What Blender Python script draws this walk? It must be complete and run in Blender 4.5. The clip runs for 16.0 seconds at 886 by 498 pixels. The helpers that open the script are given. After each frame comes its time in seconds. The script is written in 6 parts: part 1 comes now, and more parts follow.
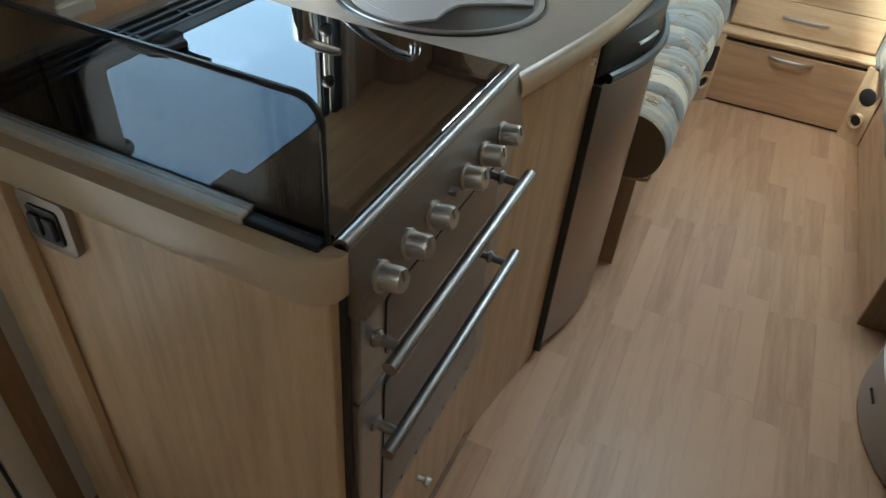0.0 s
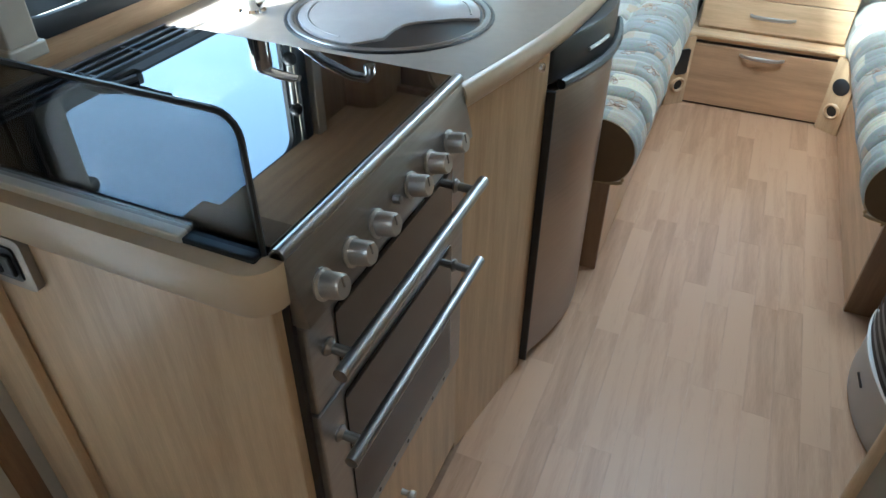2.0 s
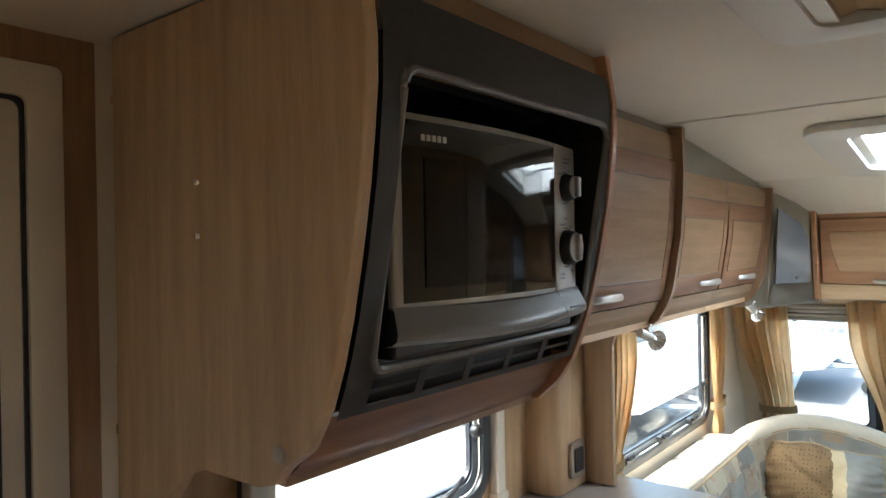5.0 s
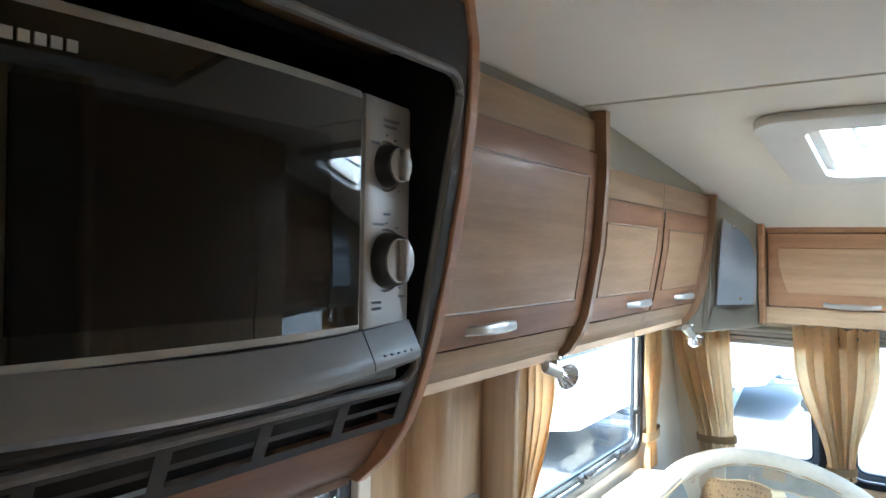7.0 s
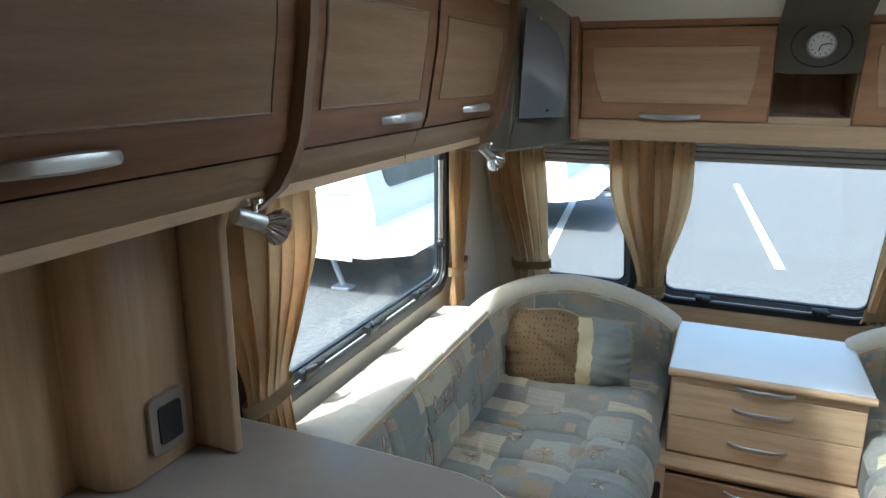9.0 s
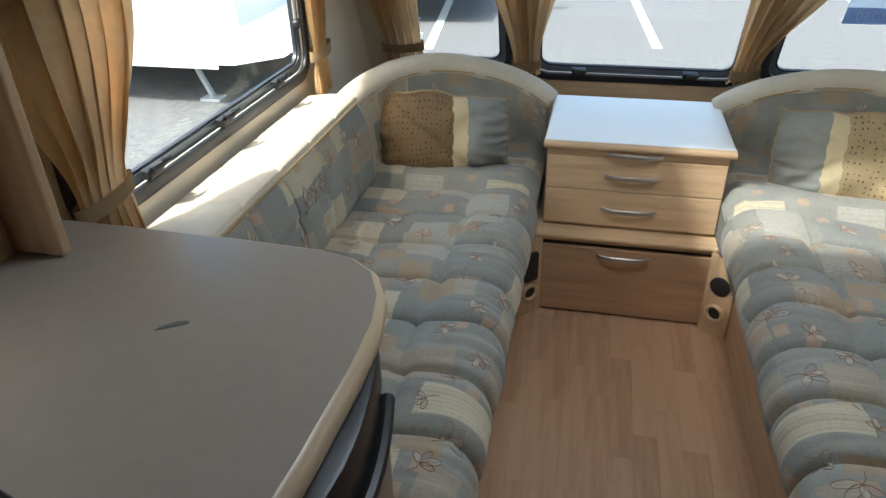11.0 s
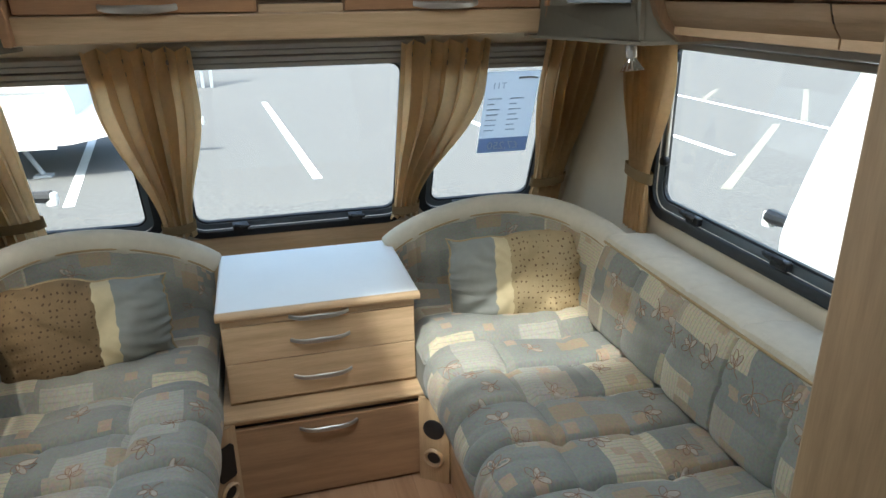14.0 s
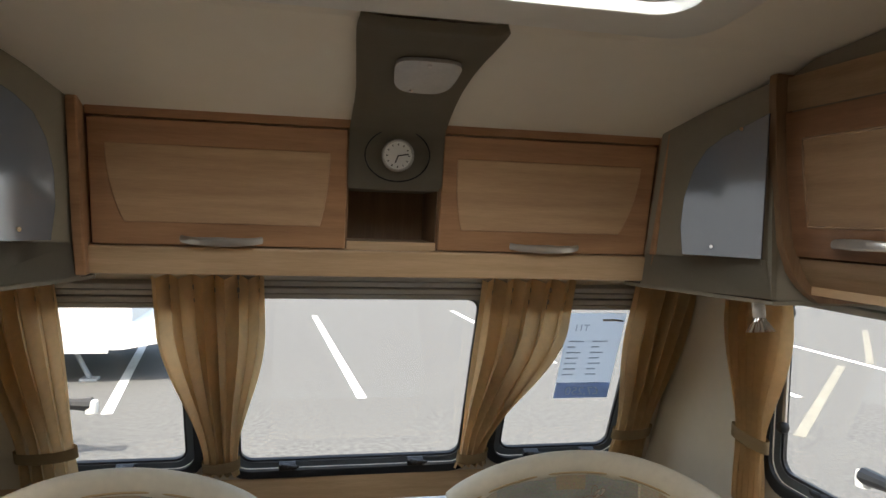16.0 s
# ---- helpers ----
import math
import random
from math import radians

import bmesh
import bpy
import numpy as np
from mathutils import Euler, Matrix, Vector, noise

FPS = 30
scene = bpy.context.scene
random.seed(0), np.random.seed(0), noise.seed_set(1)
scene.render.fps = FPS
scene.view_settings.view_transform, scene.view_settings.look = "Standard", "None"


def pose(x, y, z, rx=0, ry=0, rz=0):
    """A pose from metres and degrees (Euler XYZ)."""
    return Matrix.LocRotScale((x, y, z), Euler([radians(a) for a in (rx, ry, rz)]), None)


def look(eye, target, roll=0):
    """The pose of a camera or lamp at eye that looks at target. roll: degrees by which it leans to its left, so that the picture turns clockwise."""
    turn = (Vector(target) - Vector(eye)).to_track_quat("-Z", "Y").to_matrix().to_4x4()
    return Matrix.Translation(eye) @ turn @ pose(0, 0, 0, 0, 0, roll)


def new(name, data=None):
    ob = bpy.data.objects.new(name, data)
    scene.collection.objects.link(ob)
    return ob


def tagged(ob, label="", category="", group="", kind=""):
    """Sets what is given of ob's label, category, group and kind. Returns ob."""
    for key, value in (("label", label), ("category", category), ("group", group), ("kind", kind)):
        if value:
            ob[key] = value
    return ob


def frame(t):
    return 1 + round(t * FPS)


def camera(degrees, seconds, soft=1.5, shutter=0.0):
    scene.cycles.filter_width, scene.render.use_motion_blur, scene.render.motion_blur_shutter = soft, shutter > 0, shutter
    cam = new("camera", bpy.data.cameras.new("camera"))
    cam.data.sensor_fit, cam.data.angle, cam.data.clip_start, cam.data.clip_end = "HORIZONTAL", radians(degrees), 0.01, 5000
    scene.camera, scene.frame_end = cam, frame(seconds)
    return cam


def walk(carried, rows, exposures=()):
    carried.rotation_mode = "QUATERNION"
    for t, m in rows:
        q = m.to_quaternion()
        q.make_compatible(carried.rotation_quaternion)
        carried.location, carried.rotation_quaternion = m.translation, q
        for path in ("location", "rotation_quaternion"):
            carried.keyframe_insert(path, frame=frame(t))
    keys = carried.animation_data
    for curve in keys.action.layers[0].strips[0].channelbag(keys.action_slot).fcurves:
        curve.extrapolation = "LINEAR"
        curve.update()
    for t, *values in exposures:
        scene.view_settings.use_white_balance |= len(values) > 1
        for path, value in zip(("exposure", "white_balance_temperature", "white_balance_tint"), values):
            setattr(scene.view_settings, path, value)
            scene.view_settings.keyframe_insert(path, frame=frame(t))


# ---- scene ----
cam = camera(65.8, 16.0)
PATH = [
    (0, (0.89, -0.417, 1.335), (0.304, 1.007, 0.058), 5.2),
    (0.5, (0.922, -0.437, 1.323), (0.304, 0.966, 0.039), 2.8),
    (1, (0.951, -0.46, 1.31), (0.392, 0.903, -0.043), 3.8),
    (1.5, (0.963, -0.472, 1.304), (0.477, 0.843, -0.123), 4.5),
    (2, (0.971, -0.413, 1.33), (0.344, 1.043, 0.11), 0.4),
    (2.5, (0.968, -0.321, 1.348), (0.344, 1.22, 0.236), 0.3),
    (3, (0.965, -0.317, 1.388), (0.159, 1.286, 0.505), -0.1),
    (3.5, (0.961, -0.366, 1.432), (0.007, 1.272, 0.794), -0.8),
    (4, (0.922, -0.405, 1.493), (-0.147, 1.249, 1.142), 2.2),
    (4.2, (1.007, -0.443, 1.545), (-0.132, 1.181, 1.292), 1.1),
    (4.5, (1.012, -0.489, 1.564), (-0.196, 1.103, 1.489), -0.6),
    (4.7, (1.008, -0.498, 1.576), (-0.233, 1.072, 1.567), -1.1),
    (6.8, (0.936, -0.132, 1.589), (-0.268, 1.465, 1.575), 1.0),
    (7, (0.922, -0.07, 1.589), (-0.215, 1.575, 1.591), 1.0),
    (7.5, (0.888, 0.076, 1.597), (-0.041, 1.847, 1.573), -0.0),
    (8, (0.891, 0.243, 1.587), (0.063, 2.062, 1.531), 0.8),
    (8.5, (0.936, 0.385, 1.577), (0.155, 2.208, 1.323), 1.5),
    (9, (0.913, 0.46, 1.545), (0.175, 2.25, 1.045), 0.2),
    (9.2, (0.912, 0.473, 1.525), (0.25, 2.259, 0.914), 0.5),
    (11.3, (0.956, 0.553, 1.431), (0.687, 2.251, 0.409), -1.1),
    (11.5, (0.92, 0.541, 1.427), (0.81, 2.26, 0.41), -0.1),
    (12, (0.951, 0.602, 1.418), (1.125, 2.32, 0.409), -0.4),
    (12.5, (0.997, 0.704, 1.395), (1.442, 2.373, 0.387), -1.7),
    (13, (1.03, 0.771, 1.396), (1.56, 2.434, 0.419), -2.3),
    (13.5, (1.004, 0.802, 1.413), (1.536, 2.53, 0.559), -0.7),
    (14, (0.98, 0.817, 1.455), (1.465, 2.625, 0.751), -0.6),
    (14.5, (0.969, 0.828, 1.481), (1.385, 2.7, 0.916), 0.7),
    (15, (0.944, 0.861, 1.51), (1.253, 2.799, 1.128), 1.4),
    (15.5, (0.908, 0.943, 1.53), (1.249, 2.896, 1.267), 2.5),
    (16, (0.919, 1.05, 1.489), (1.316, 3.008, 1.397), 1.8),
]
EXPOSURES = [(0.0, 2.95, 5900, -2), (1.5, 3.55, 5200, -2), (2.5, 3.1, 5300, -2), (3.5, 2.25, 5900, 6), (4.5, 2.4, 6400, 9), (4.7, 2.85, 6200, 8), (6.8, 3.8, 5100, 3), (8.0, 3.0, 5300, 6), (9.0, 2.0, 5400, 4), (11.5, 2.05, 6300, 10), (12.5, 1.75, 6500, 13), (13.5, 2.05, 5900, 2), (14.5, 1.9, 6600, 11), (15.0, 1.85, 6900, 13), (16.0, 1.75, 6900, 13)]
walk(cam, [(t, look(eye, target, roll)) for t, eye, target, roll in PATH], EXPOSURES)

# ---- world, sun, light ----
SUN_DIR = Vector((0.38, 0.56, -1.0)).normalized()
world = bpy.data.worlds.new("sky")
scene.world = world
world.use_nodes = True
wn, wl = world.node_tree.nodes, world.node_tree.links
wn.clear()
sky = wn.new("ShaderNodeTexSky")
sky.sky_type = "NISHITA"
sky.sun_disc = False
sky.sun_elevation = math.asin(-SUN_DIR.z)
sky.sun_rotation = math.atan2(-SUN_DIR.x, -SUN_DIR.y)
sky.air_density, sky.dust_density, sky.ozone_density = 1.5, 5.0, 1.0
wbg, wout = wn.new("ShaderNodeBackground"), wn.new("ShaderNodeOutputWorld")
wbg.inputs["Strength"].default_value = 0.15
wl.new(sky.outputs[0], wbg.inputs["Color"])
wl.new(wbg.outputs[0], wout.inputs["Surface"])
sun = new("sun", bpy.data.lights.new("sun", "SUN"))
sun.data.energy, sun.data.angle, sun.data.color = 2.2, radians(3.0), (1.0, 0.95, 0.87)
def sky_lamp(name, m, w, h, watts):
    """The sky's light in an opening."""
    ob = new(name, bpy.data.lights.new(name, "AREA"))
    ob.data.shape, ob.data.size, ob.data.size_y, ob.data.energy = "RECTANGLE", w, h, watts
    ob.data.color = (0.92, 0.96, 1.0)
    ob.matrix_world = m


sky_lamp("sky_through_rooflight", pose(1.09, 1.74, 1.965, -5, 0, 0), 0.72, 0.52, 4.6)
# Added fill for the kitchen, above a rear rooflight that is out of view.
sky_lamp("rear_fill_light", pose(1.09, -0.98, 1.965), 0.60, 0.36, 0.3)
sun.matrix_world = look(-SUN_DIR * 20, (0, 0, 0))


# ---- materials ----
def mat(name, base, rough=0.5, metal=0.0, vary=0.12, scale=6.0, stretch=(1, 1, 1), bump=0.0, bump_scale=80.0, rand=0.0, second=None, spec=0.5, coat=0.0, alpha_glass=False):
    m = bpy.data.materials.new(name)
    m.use_nodes = True
    n, l = m.node_tree.nodes, m.node_tree.links
    b = n["Principled BSDF"]
    b.inputs["Roughness"].default_value, b.inputs["Metallic"].default_value = rough, metal
    b.inputs["Specular IOR Level"].default_value = spec
    b.inputs["Coat Weight"].default_value = coat
    tc, mp = n.new("ShaderNodeTexCoord"), n.new("ShaderNodeMapping")
    mp.inputs["Scale"].default_value = stretch
    l.new(tc.outputs["Object"], mp.inputs["Vector"])
    big, fine = n.new("ShaderNodeTexNoise"), n.new("ShaderNodeTexNoise")
    big.inputs["Scale"].default_value, fine.inputs["Scale"].default_value = scale, scale * 9
    big.inputs["Detail"].default_value, fine.inputs["Detail"].default_value = 3, 4
    for t in (big, fine):
        l.new(mp.outputs[0], t.inputs["Vector"])
    add = n.new("ShaderNodeMath")
    add.operation = "MULTIPLY_ADD"
    add.inputs[1].default_value = 0.45
    l.new(fine.outputs["Fac"], add.inputs[0])
    l.new(big.outputs["Fac"], add.inputs[2])
    src = add.outputs[0]
    if rand:
        oi, ra = n.new("ShaderNodeObjectInfo"), n.new("ShaderNodeMath")
        ra.operation = "MULTIPLY_ADD"
        ra.inputs[1].default_value = rand
        l.new(oi.outputs["Random"], ra.inputs[0])
        l.new(src, ra.inputs[2])
        src = ra.outputs[0]
    ramp = n.new("ShaderNodeValToRGB")
    lo = [c * (1 - vary) for c in base]
    hi = [min(1, c * (1 + vary)) for c in (second or base)]
    ramp.color_ramp.elements[0].color, ramp.color_ramp.elements[1].color = (*lo, 1), (*hi, 1)
    ramp.color_ramp.elements[0].position, ramp.color_ramp.elements[1].position = 0.45, 0.95 + rand
    if rand:
        ramp.color_ramp.elements[1].position = min(1.0, 0.9 + rand * 0.6)
    l.new(src, ramp.inputs["Fac"])
    l.new(ramp.outputs["Color"], b.inputs["Base Color"])
    if bump:
        bt, bm_ = n.new("ShaderNodeTexNoise"), n.new("ShaderNodeBump")
        bt.inputs["Scale"].default_value = bump_scale
        l.new(mp.outputs[0], bt.inputs["Vector"])
        bm_.inputs["Strength"].default_value, bm_.inputs["Distance"].default_value = bump, 0.002
        l.new(bt.outputs["Fac"], bm_.inputs["Height"])
        l.new(bm_.outputs[0], b.inputs["Normal"])
    return m


def grain(name, base, second, along="z", rough=0.42, rand=0.0, vary=0.08, coat=0.08):
    st = {"x": (1, 14, 14), "y": (14, 1, 14), "z": (14, 14, 1)}[along]
    return mat(name, base, rough, vary=vary, scale=3.2, stretch=st, bump=0.08, bump_scale=30, second=second, rand=rand, coat=coat)


def glass(name, tint=(1, 1, 1), rough=0.0):
    """Thin clear sheet: see-through straight on, shinier at a slant."""
    m = bpy.data.materials.new(name)
    m.use_nodes = True
    n, l = m.node_tree.nodes, m.node_tree.links
    n.clear()
    out, mix, tr, gl, fr, pw, ma = (n.new("ShaderNode" + k) for k in ("OutputMaterial", "MixShader", "BsdfTransparent", "BsdfGlossy", "LayerWeight", "Math", "Math"))
    tr.inputs["Color"].default_value = (*tint, 1)
    gl.inputs["Roughness"].default_value = rough
    fr.inputs["Blend"].default_value = 0.5
    pw.operation, ma.operation = "POWER", "MULTIPLY_ADD"
    pw.inputs[1].default_value = 5.0
    ma.inputs[1].default_value, ma.inputs[2].default_value = 0.45, 0.02
    l.new(fr.outputs["Facing"], pw.inputs[0])
    l.new(pw.outputs[0], ma.inputs[0])
    l.new(ma.outputs[0], mix.inputs["Fac"])
    l.new(tr.outputs[0], mix.inputs[1])
    l.new(gl.outputs[0], mix.inputs[2])
    l.new(mix.outputs[0], out.inputs["Surface"])
    return m


def cloth(name, ground, layers, weave=650.0, seed=0.0):
    """Patchwork upholstery: a grey ground with rows of rectangular patches, some ribbed; sizes in metres on the UV map."""
    m = bpy.data.materials.new(name)
    m.use_nodes = True
    n, l = m.node_tree.nodes, m.node_tree.links
    b = n["Principled BSDF"]
    b.inputs["Roughness"].default_value = 0.92
    b.inputs["Specular IOR Level"].default_value = 0.15
    b.inputs["Sheen Weight"].default_value = 0.2
    tc = n.new("ShaderNodeTexCoord")
    blot, ramp = n.new("ShaderNodeTexNoise"), n.new("ShaderNodeValToRGB")
    blot.inputs["Scale"].default_value, blot.inputs["Detail"].default_value = 9, 6
    l.new(tc.outputs["UV"], blot.inputs["Vector"])
    ramp.color_ramp.elements[0].position, ramp.color_ramp.elements[1].position = 0.35, 0.7
    ramp.color_ramp.elements[0].color = (*[c * 0.86 for c in ground], 1)
    ramp.color_ramp.elements[1].color = (*[c * 1.12 for c in ground], 1)
    l.new(blot.outputs["Fac"], ramp.inputs["Fac"])
    col = ramp.outputs["Color"]
    wave = n.new("ShaderNodeTexWave")
    wave.bands_direction = "Y"
    wave.inputs["Scale"].default_value, wave.inputs["Distortion"].default_value = 27, 0.7
    l.new(tc.outputs["UV"], wave.inputs["Vector"])
    # patches are sewn a little askew
    jit, jm, ja = n.new("ShaderNodeTexNoise"), n.new("ShaderNodeVectorMath"), n.new("ShaderNodeVectorMath")
    jit.inputs["Scale"].default_value, jit.inputs["Detail"].default_value = 7, 1
    l.new(tc.outputs["UV"], jit.inputs["Vector"])
    jm.operation, ja.operation = "SCALE", "ADD"
    jm.inputs["Scale"].default_value = 0.03
    l.new(jit.outputs["Color"], jm.inputs[0])
    l.new(jm.outputs[0], ja.inputs[0])
    l.new(tc.outputs["UV"], ja.inputs[1])
    # broken darker threads inside the ribbed patches
    thread, brk, both = n.new("ShaderNodeMapRange"), n.new("ShaderNodeTexNoise"), n.new("ShaderNodeMath")
    thread.inputs["From Min"].default_value, thread.inputs["From Max"].default_value = 0.0, 0.22
    thread.inputs["To Min"].default_value, thread.inputs["To Max"].default_value = 0.40, 0.86
    l.new(wave.outputs["Fac"], thread.inputs["Value"])
    brk.inputs["Scale"].default_value = 120
    l.new(tc.outputs["UV"], brk.inputs["Vector"])
    both.operation = "MULTIPLY_ADD"
    both.inputs[1].default_value = 0.35
    l.new(brk.outputs["Fac"], both.inputs[0])
    l.new(thread.outputs[0], both.inputs[2])
    both.use_clamp = True
    height = None
    for k, (su, sv, thr, colour, ribbed) in enumerate(layers):
        mp, fl, wn_, gt = n.new("ShaderNodeMapping"), n.new("ShaderNodeVectorMath"), n.new("ShaderNodeTexWhiteNoise"), n.new("ShaderNodeMath")
        mp.inputs["Scale"].default_value = (1 / su, 1 / sv, 1)
        mp.inputs["Location"].default_value = (seed + 0.37 * k, seed * 1.7 + 0.61 * k, k)
        fl.operation, gt.operation = "FLOOR", "GREATER_THAN"
        wn_.noise_dimensions = "3D"
        gt.inputs[1].default_value = thr
        l.new(ja.outputs[0], mp.inputs["Vector"])
        l.new(mp.outputs[0], fl.inputs[0])
        l.new(fl.outputs[0], wn_.inputs["Vector"])
        l.new(wn_.outputs["Value"], gt.inputs[0])
        fac = gt.outputs[0]
        mul = n.new("ShaderNodeMath")
        mul.operation = "MULTIPLY"
        l.new(fac, mul.inputs[0])
        if ribbed:
            l.new(both.outputs[0], mul.inputs[1])
        else:
            mul.inputs[1].default_value = 0.80
        mx = n.new("ShaderNodeMix")
        mx.data_type = "RGBA"
        mx.inputs["B"].default_value = (*colour, 1)
        l.new(mul.outputs[0], mx.inputs["Factor"])
        l.new(col, mx.inputs["A"])
        col = mx.outputs["Result"]
    fine, mixf = n.new("ShaderNodeTexNoise"), n.new("ShaderNodeMix")
    fine.inputs["Scale"].default_value, fine.inputs["Detail"].default_value = 160, 3
    l.new(tc.outputs["UV"], fine.inputs["Vector"])
    mixf.data_type, mixf.blend_type = "RGBA", "OVERLAY"
    mixf.inputs["Factor"].default_value = 0.35
    l.new(col, mixf.inputs["A"])
    l.new(fine.outputs["Color"], mixf.inputs["B"])
    hs = n.new("ShaderNodeHueSaturation")
    hs.inputs["Saturation"].default_value = 0.9
    l.new(mixf.outputs["Result"], hs.inputs["Color"])
    l.new(hs.outputs[0], b.inputs["Base Color"])
    wv, bp = n.new("ShaderNodeTexNoise"), n.new("ShaderNodeBump")
    wv.inputs["Scale"].default_value = weave
    l.new(tc.outputs["UV"], wv.inputs["Vector"])
    bp.inputs["Strength"].default_value, bp.inputs["Distance"].default_value = 0.4, 0.0015
    l.new(wv.outputs["Fac"], bp.inputs["Height"])
    bp2 = n.new("ShaderNodeBump")
    bp2.inputs["Strength"].default_value, bp2.inputs["Distance"].default_value = 0.10, 0.001
    l.new(wave.outputs["Fac"], bp2.inputs["Height"])
    l.new(bp.outputs[0], bp2.inputs["Normal"])
    l.new(bp2.outputs[0], b.inputs["Normal"])
    return m


def translucent(m, share):
    """Lets some light through a thin cloth or paper."""
    n, l = m.node_tree.nodes, m.node_tree.links
    b, out = n["Principled BSDF"], n["Material Output"]
    tr, mix = n.new("ShaderNodeBsdfTranslucent"), n.new("ShaderNodeMixShader")
    src = b.inputs["Base Color"].links[0].from_socket
    l.new(src, tr.inputs["Color"])
    mix.inputs["Fac"].default_value = share
    l.new(b.outputs[0], mix.inputs[1])
    l.new(tr.outputs[0], mix.inputs[2])
    l.new(mix.outputs[0], out.inputs["Surface"])
    return m


def waffle(name, base, scale=90.0, dots=0.25):
    """Cream cloth with small raised squares."""
    m = mat(name, base, 0.9, vary=0.1, scale=5, spec=0.15)
    n, l = m.node_tree.nodes, m.node_tree.links
    b = n["Principled BSDF"]
    tc, ck, bp = n.new("ShaderNodeTexCoord"), n.new("ShaderNodeTexVoronoi"), n.new("ShaderNodeBump")
    ck.distance = "CHEBYCHEV"
    ck.inputs["Scale"].default_value, ck.inputs["Randomness"].default_value = scale, 0.1
    l.new(tc.outputs["UV"], ck.inputs["Vector"])
    bp.inputs["Strength"].default_value, bp.inputs["Distance"].default_value = 0.5, 0.002
    bp.invert = True
    l.new(ck.outputs["Distance"], bp.inputs["Height"])
    l.new(bp.outputs[0], b.inputs["Normal"])
    return m


def dotted(name, base, spot, scale):
    """Cloth with a regular sprinkle of small woven dots."""
    m = waffle(name, base, scale * 1.6)
    n, l = m.node_tree.nodes, m.node_tree.links
    b = n["Principled BSDF"]
    src = b.inputs["Base Color"].links[0].from_socket
    tc, vo, lt, mx = n.new("ShaderNodeTexCoord"), n.new("ShaderNodeTexVoronoi"), n.new("ShaderNodeMath"), n.new("ShaderNodeMix")
    vo.inputs["Scale"].default_value, vo.inputs["Randomness"].default_value = scale, 0.25
    l.new(tc.outputs["UV"], vo.inputs["Vector"])
    lt.operation = "LESS_THAN"
    lt.inputs[1].default_value = 0.2
    l.new(vo.outputs["Distance"], lt.inputs[0])
    mx.data_type = "RGBA"
    mx.inputs["B"].default_value = (*spot, 1)
    l.new(lt.outputs[0], mx.inputs["Factor"])
    l.new(src, mx.inputs["A"])
    l.new(mx.outputs["Result"], b.inputs["Base Color"])
    return m


BEECH = grain("beech_veneer", (0.43, 0.285, 0.155), (0.53, 0.37, 0.215), "z")
BEECH_Y = grain("beech_veneer_lengthwise", (0.49, 0.315, 0.17), (0.58, 0.39, 0.225), "y")
BEECH_X = grain("beech_veneer_crosswise", (0.51, 0.34, 0.19), (0.60, 0.42, 0.25), "x")
PANEL_Y = grain("locker_panel_lengthwise", (0.50, 0.305, 0.16), (0.58, 0.37, 0.205), "y", coat=0.15)
PANEL_X = grain("locker_panel_crosswise", (0.48, 0.30, 0.165), (0.56, 0.365, 0.21), "x")
CHERRY_Y = grain("cherry_frame_lengthwise", (0.38, 0.185, 0.09), (0.47, 0.25, 0.13), "y", coat=0.15)
CHERRY_X = grain("cherry_frame_crosswise", (0.37, 0.19, 0.095), (0.46, 0.255, 0.13), "x")
DRAWER_X = grain("warm_beech_drawer", (0.36, 0.215, 0.115), (0.45, 0.28, 0.155), "x")
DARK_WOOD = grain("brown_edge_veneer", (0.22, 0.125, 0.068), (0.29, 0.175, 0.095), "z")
# Beech with shade darkened into its colour, for posts, wall lining and wardrobe.
SHADED_BEECH = grain("shade_darkened_beech_veneer", (0.33, 0.212, 0.115), (0.41, 0.275, 0.155), "z")
EDGE = mat("taupe_worktop_edge", (0.48, 0.37, 0.245), 0.30, vary=0.06, scale=8)
PLANK = grain("laminate_strip", (0.35, 0.195, 0.104), (0.485, 0.30, 0.178), "y", rough=0.40, rand=0.36, vary=0.05, coat=0.0)
PLANK.node_tree.nodes["Principled BSDF"].inputs["Specular IOR Level"].default_value = 0.35
CREAM = mat("cream_wall_lining", (0.68, 0.60, 0.47), 0.6, vary=0.04, scale=3, bump=0.1, bump_scale=140)
CEIL = mat("pale_ceiling_lining", (0.78, 0.73, 0.64), 0.65, vary=0.03, scale=3, bump=0.1, bump_scale=120)
OLIVE = mat("olive_grey_trim", (0.245, 0.215, 0.16), 0.6, vary=0.06, scale=9, bump=0.1, bump_scale=200)
WORK = mat("taupe_grey_laminate", (0.30, 0.26, 0.222), 0.27, vary=0.035, scale=45)
WHITE_TOP = mat("white_laminate", (0.80, 0.80, 0.78), 0.28, vary=0.02)
BLACK = mat("black_plastic", (0.012, 0.012, 0.013), 0.38, vary=0.1)
RUBBER = mat("dark_rubber_seal", (0.02, 0.023, 0.028), 0.42, vary=0.15)
CHANNEL = mat("grey_blue_window_channel", (0.16, 0.19, 0.22), 0.35, vary=0.1, metal=0.4)
STEEL = mat("brushed_steel", (0.345, 0.335, 0.325), 0.38, 1.0, vary=0.08, scale=3, stretch=(1, 1, 40))
SATIN = mat("satin_nickel", (0.52, 0.50, 0.47), 0.42, 0.9, vary=0.06)
BRONZE = mat("bronze_grey_plate", (0.27, 0.225, 0.18), 0.42, 0.4, vary=0.06)
CHROME = mat("chrome", (0.82, 0.82, 0.83), 0.06, 1.0, vary=0.02)
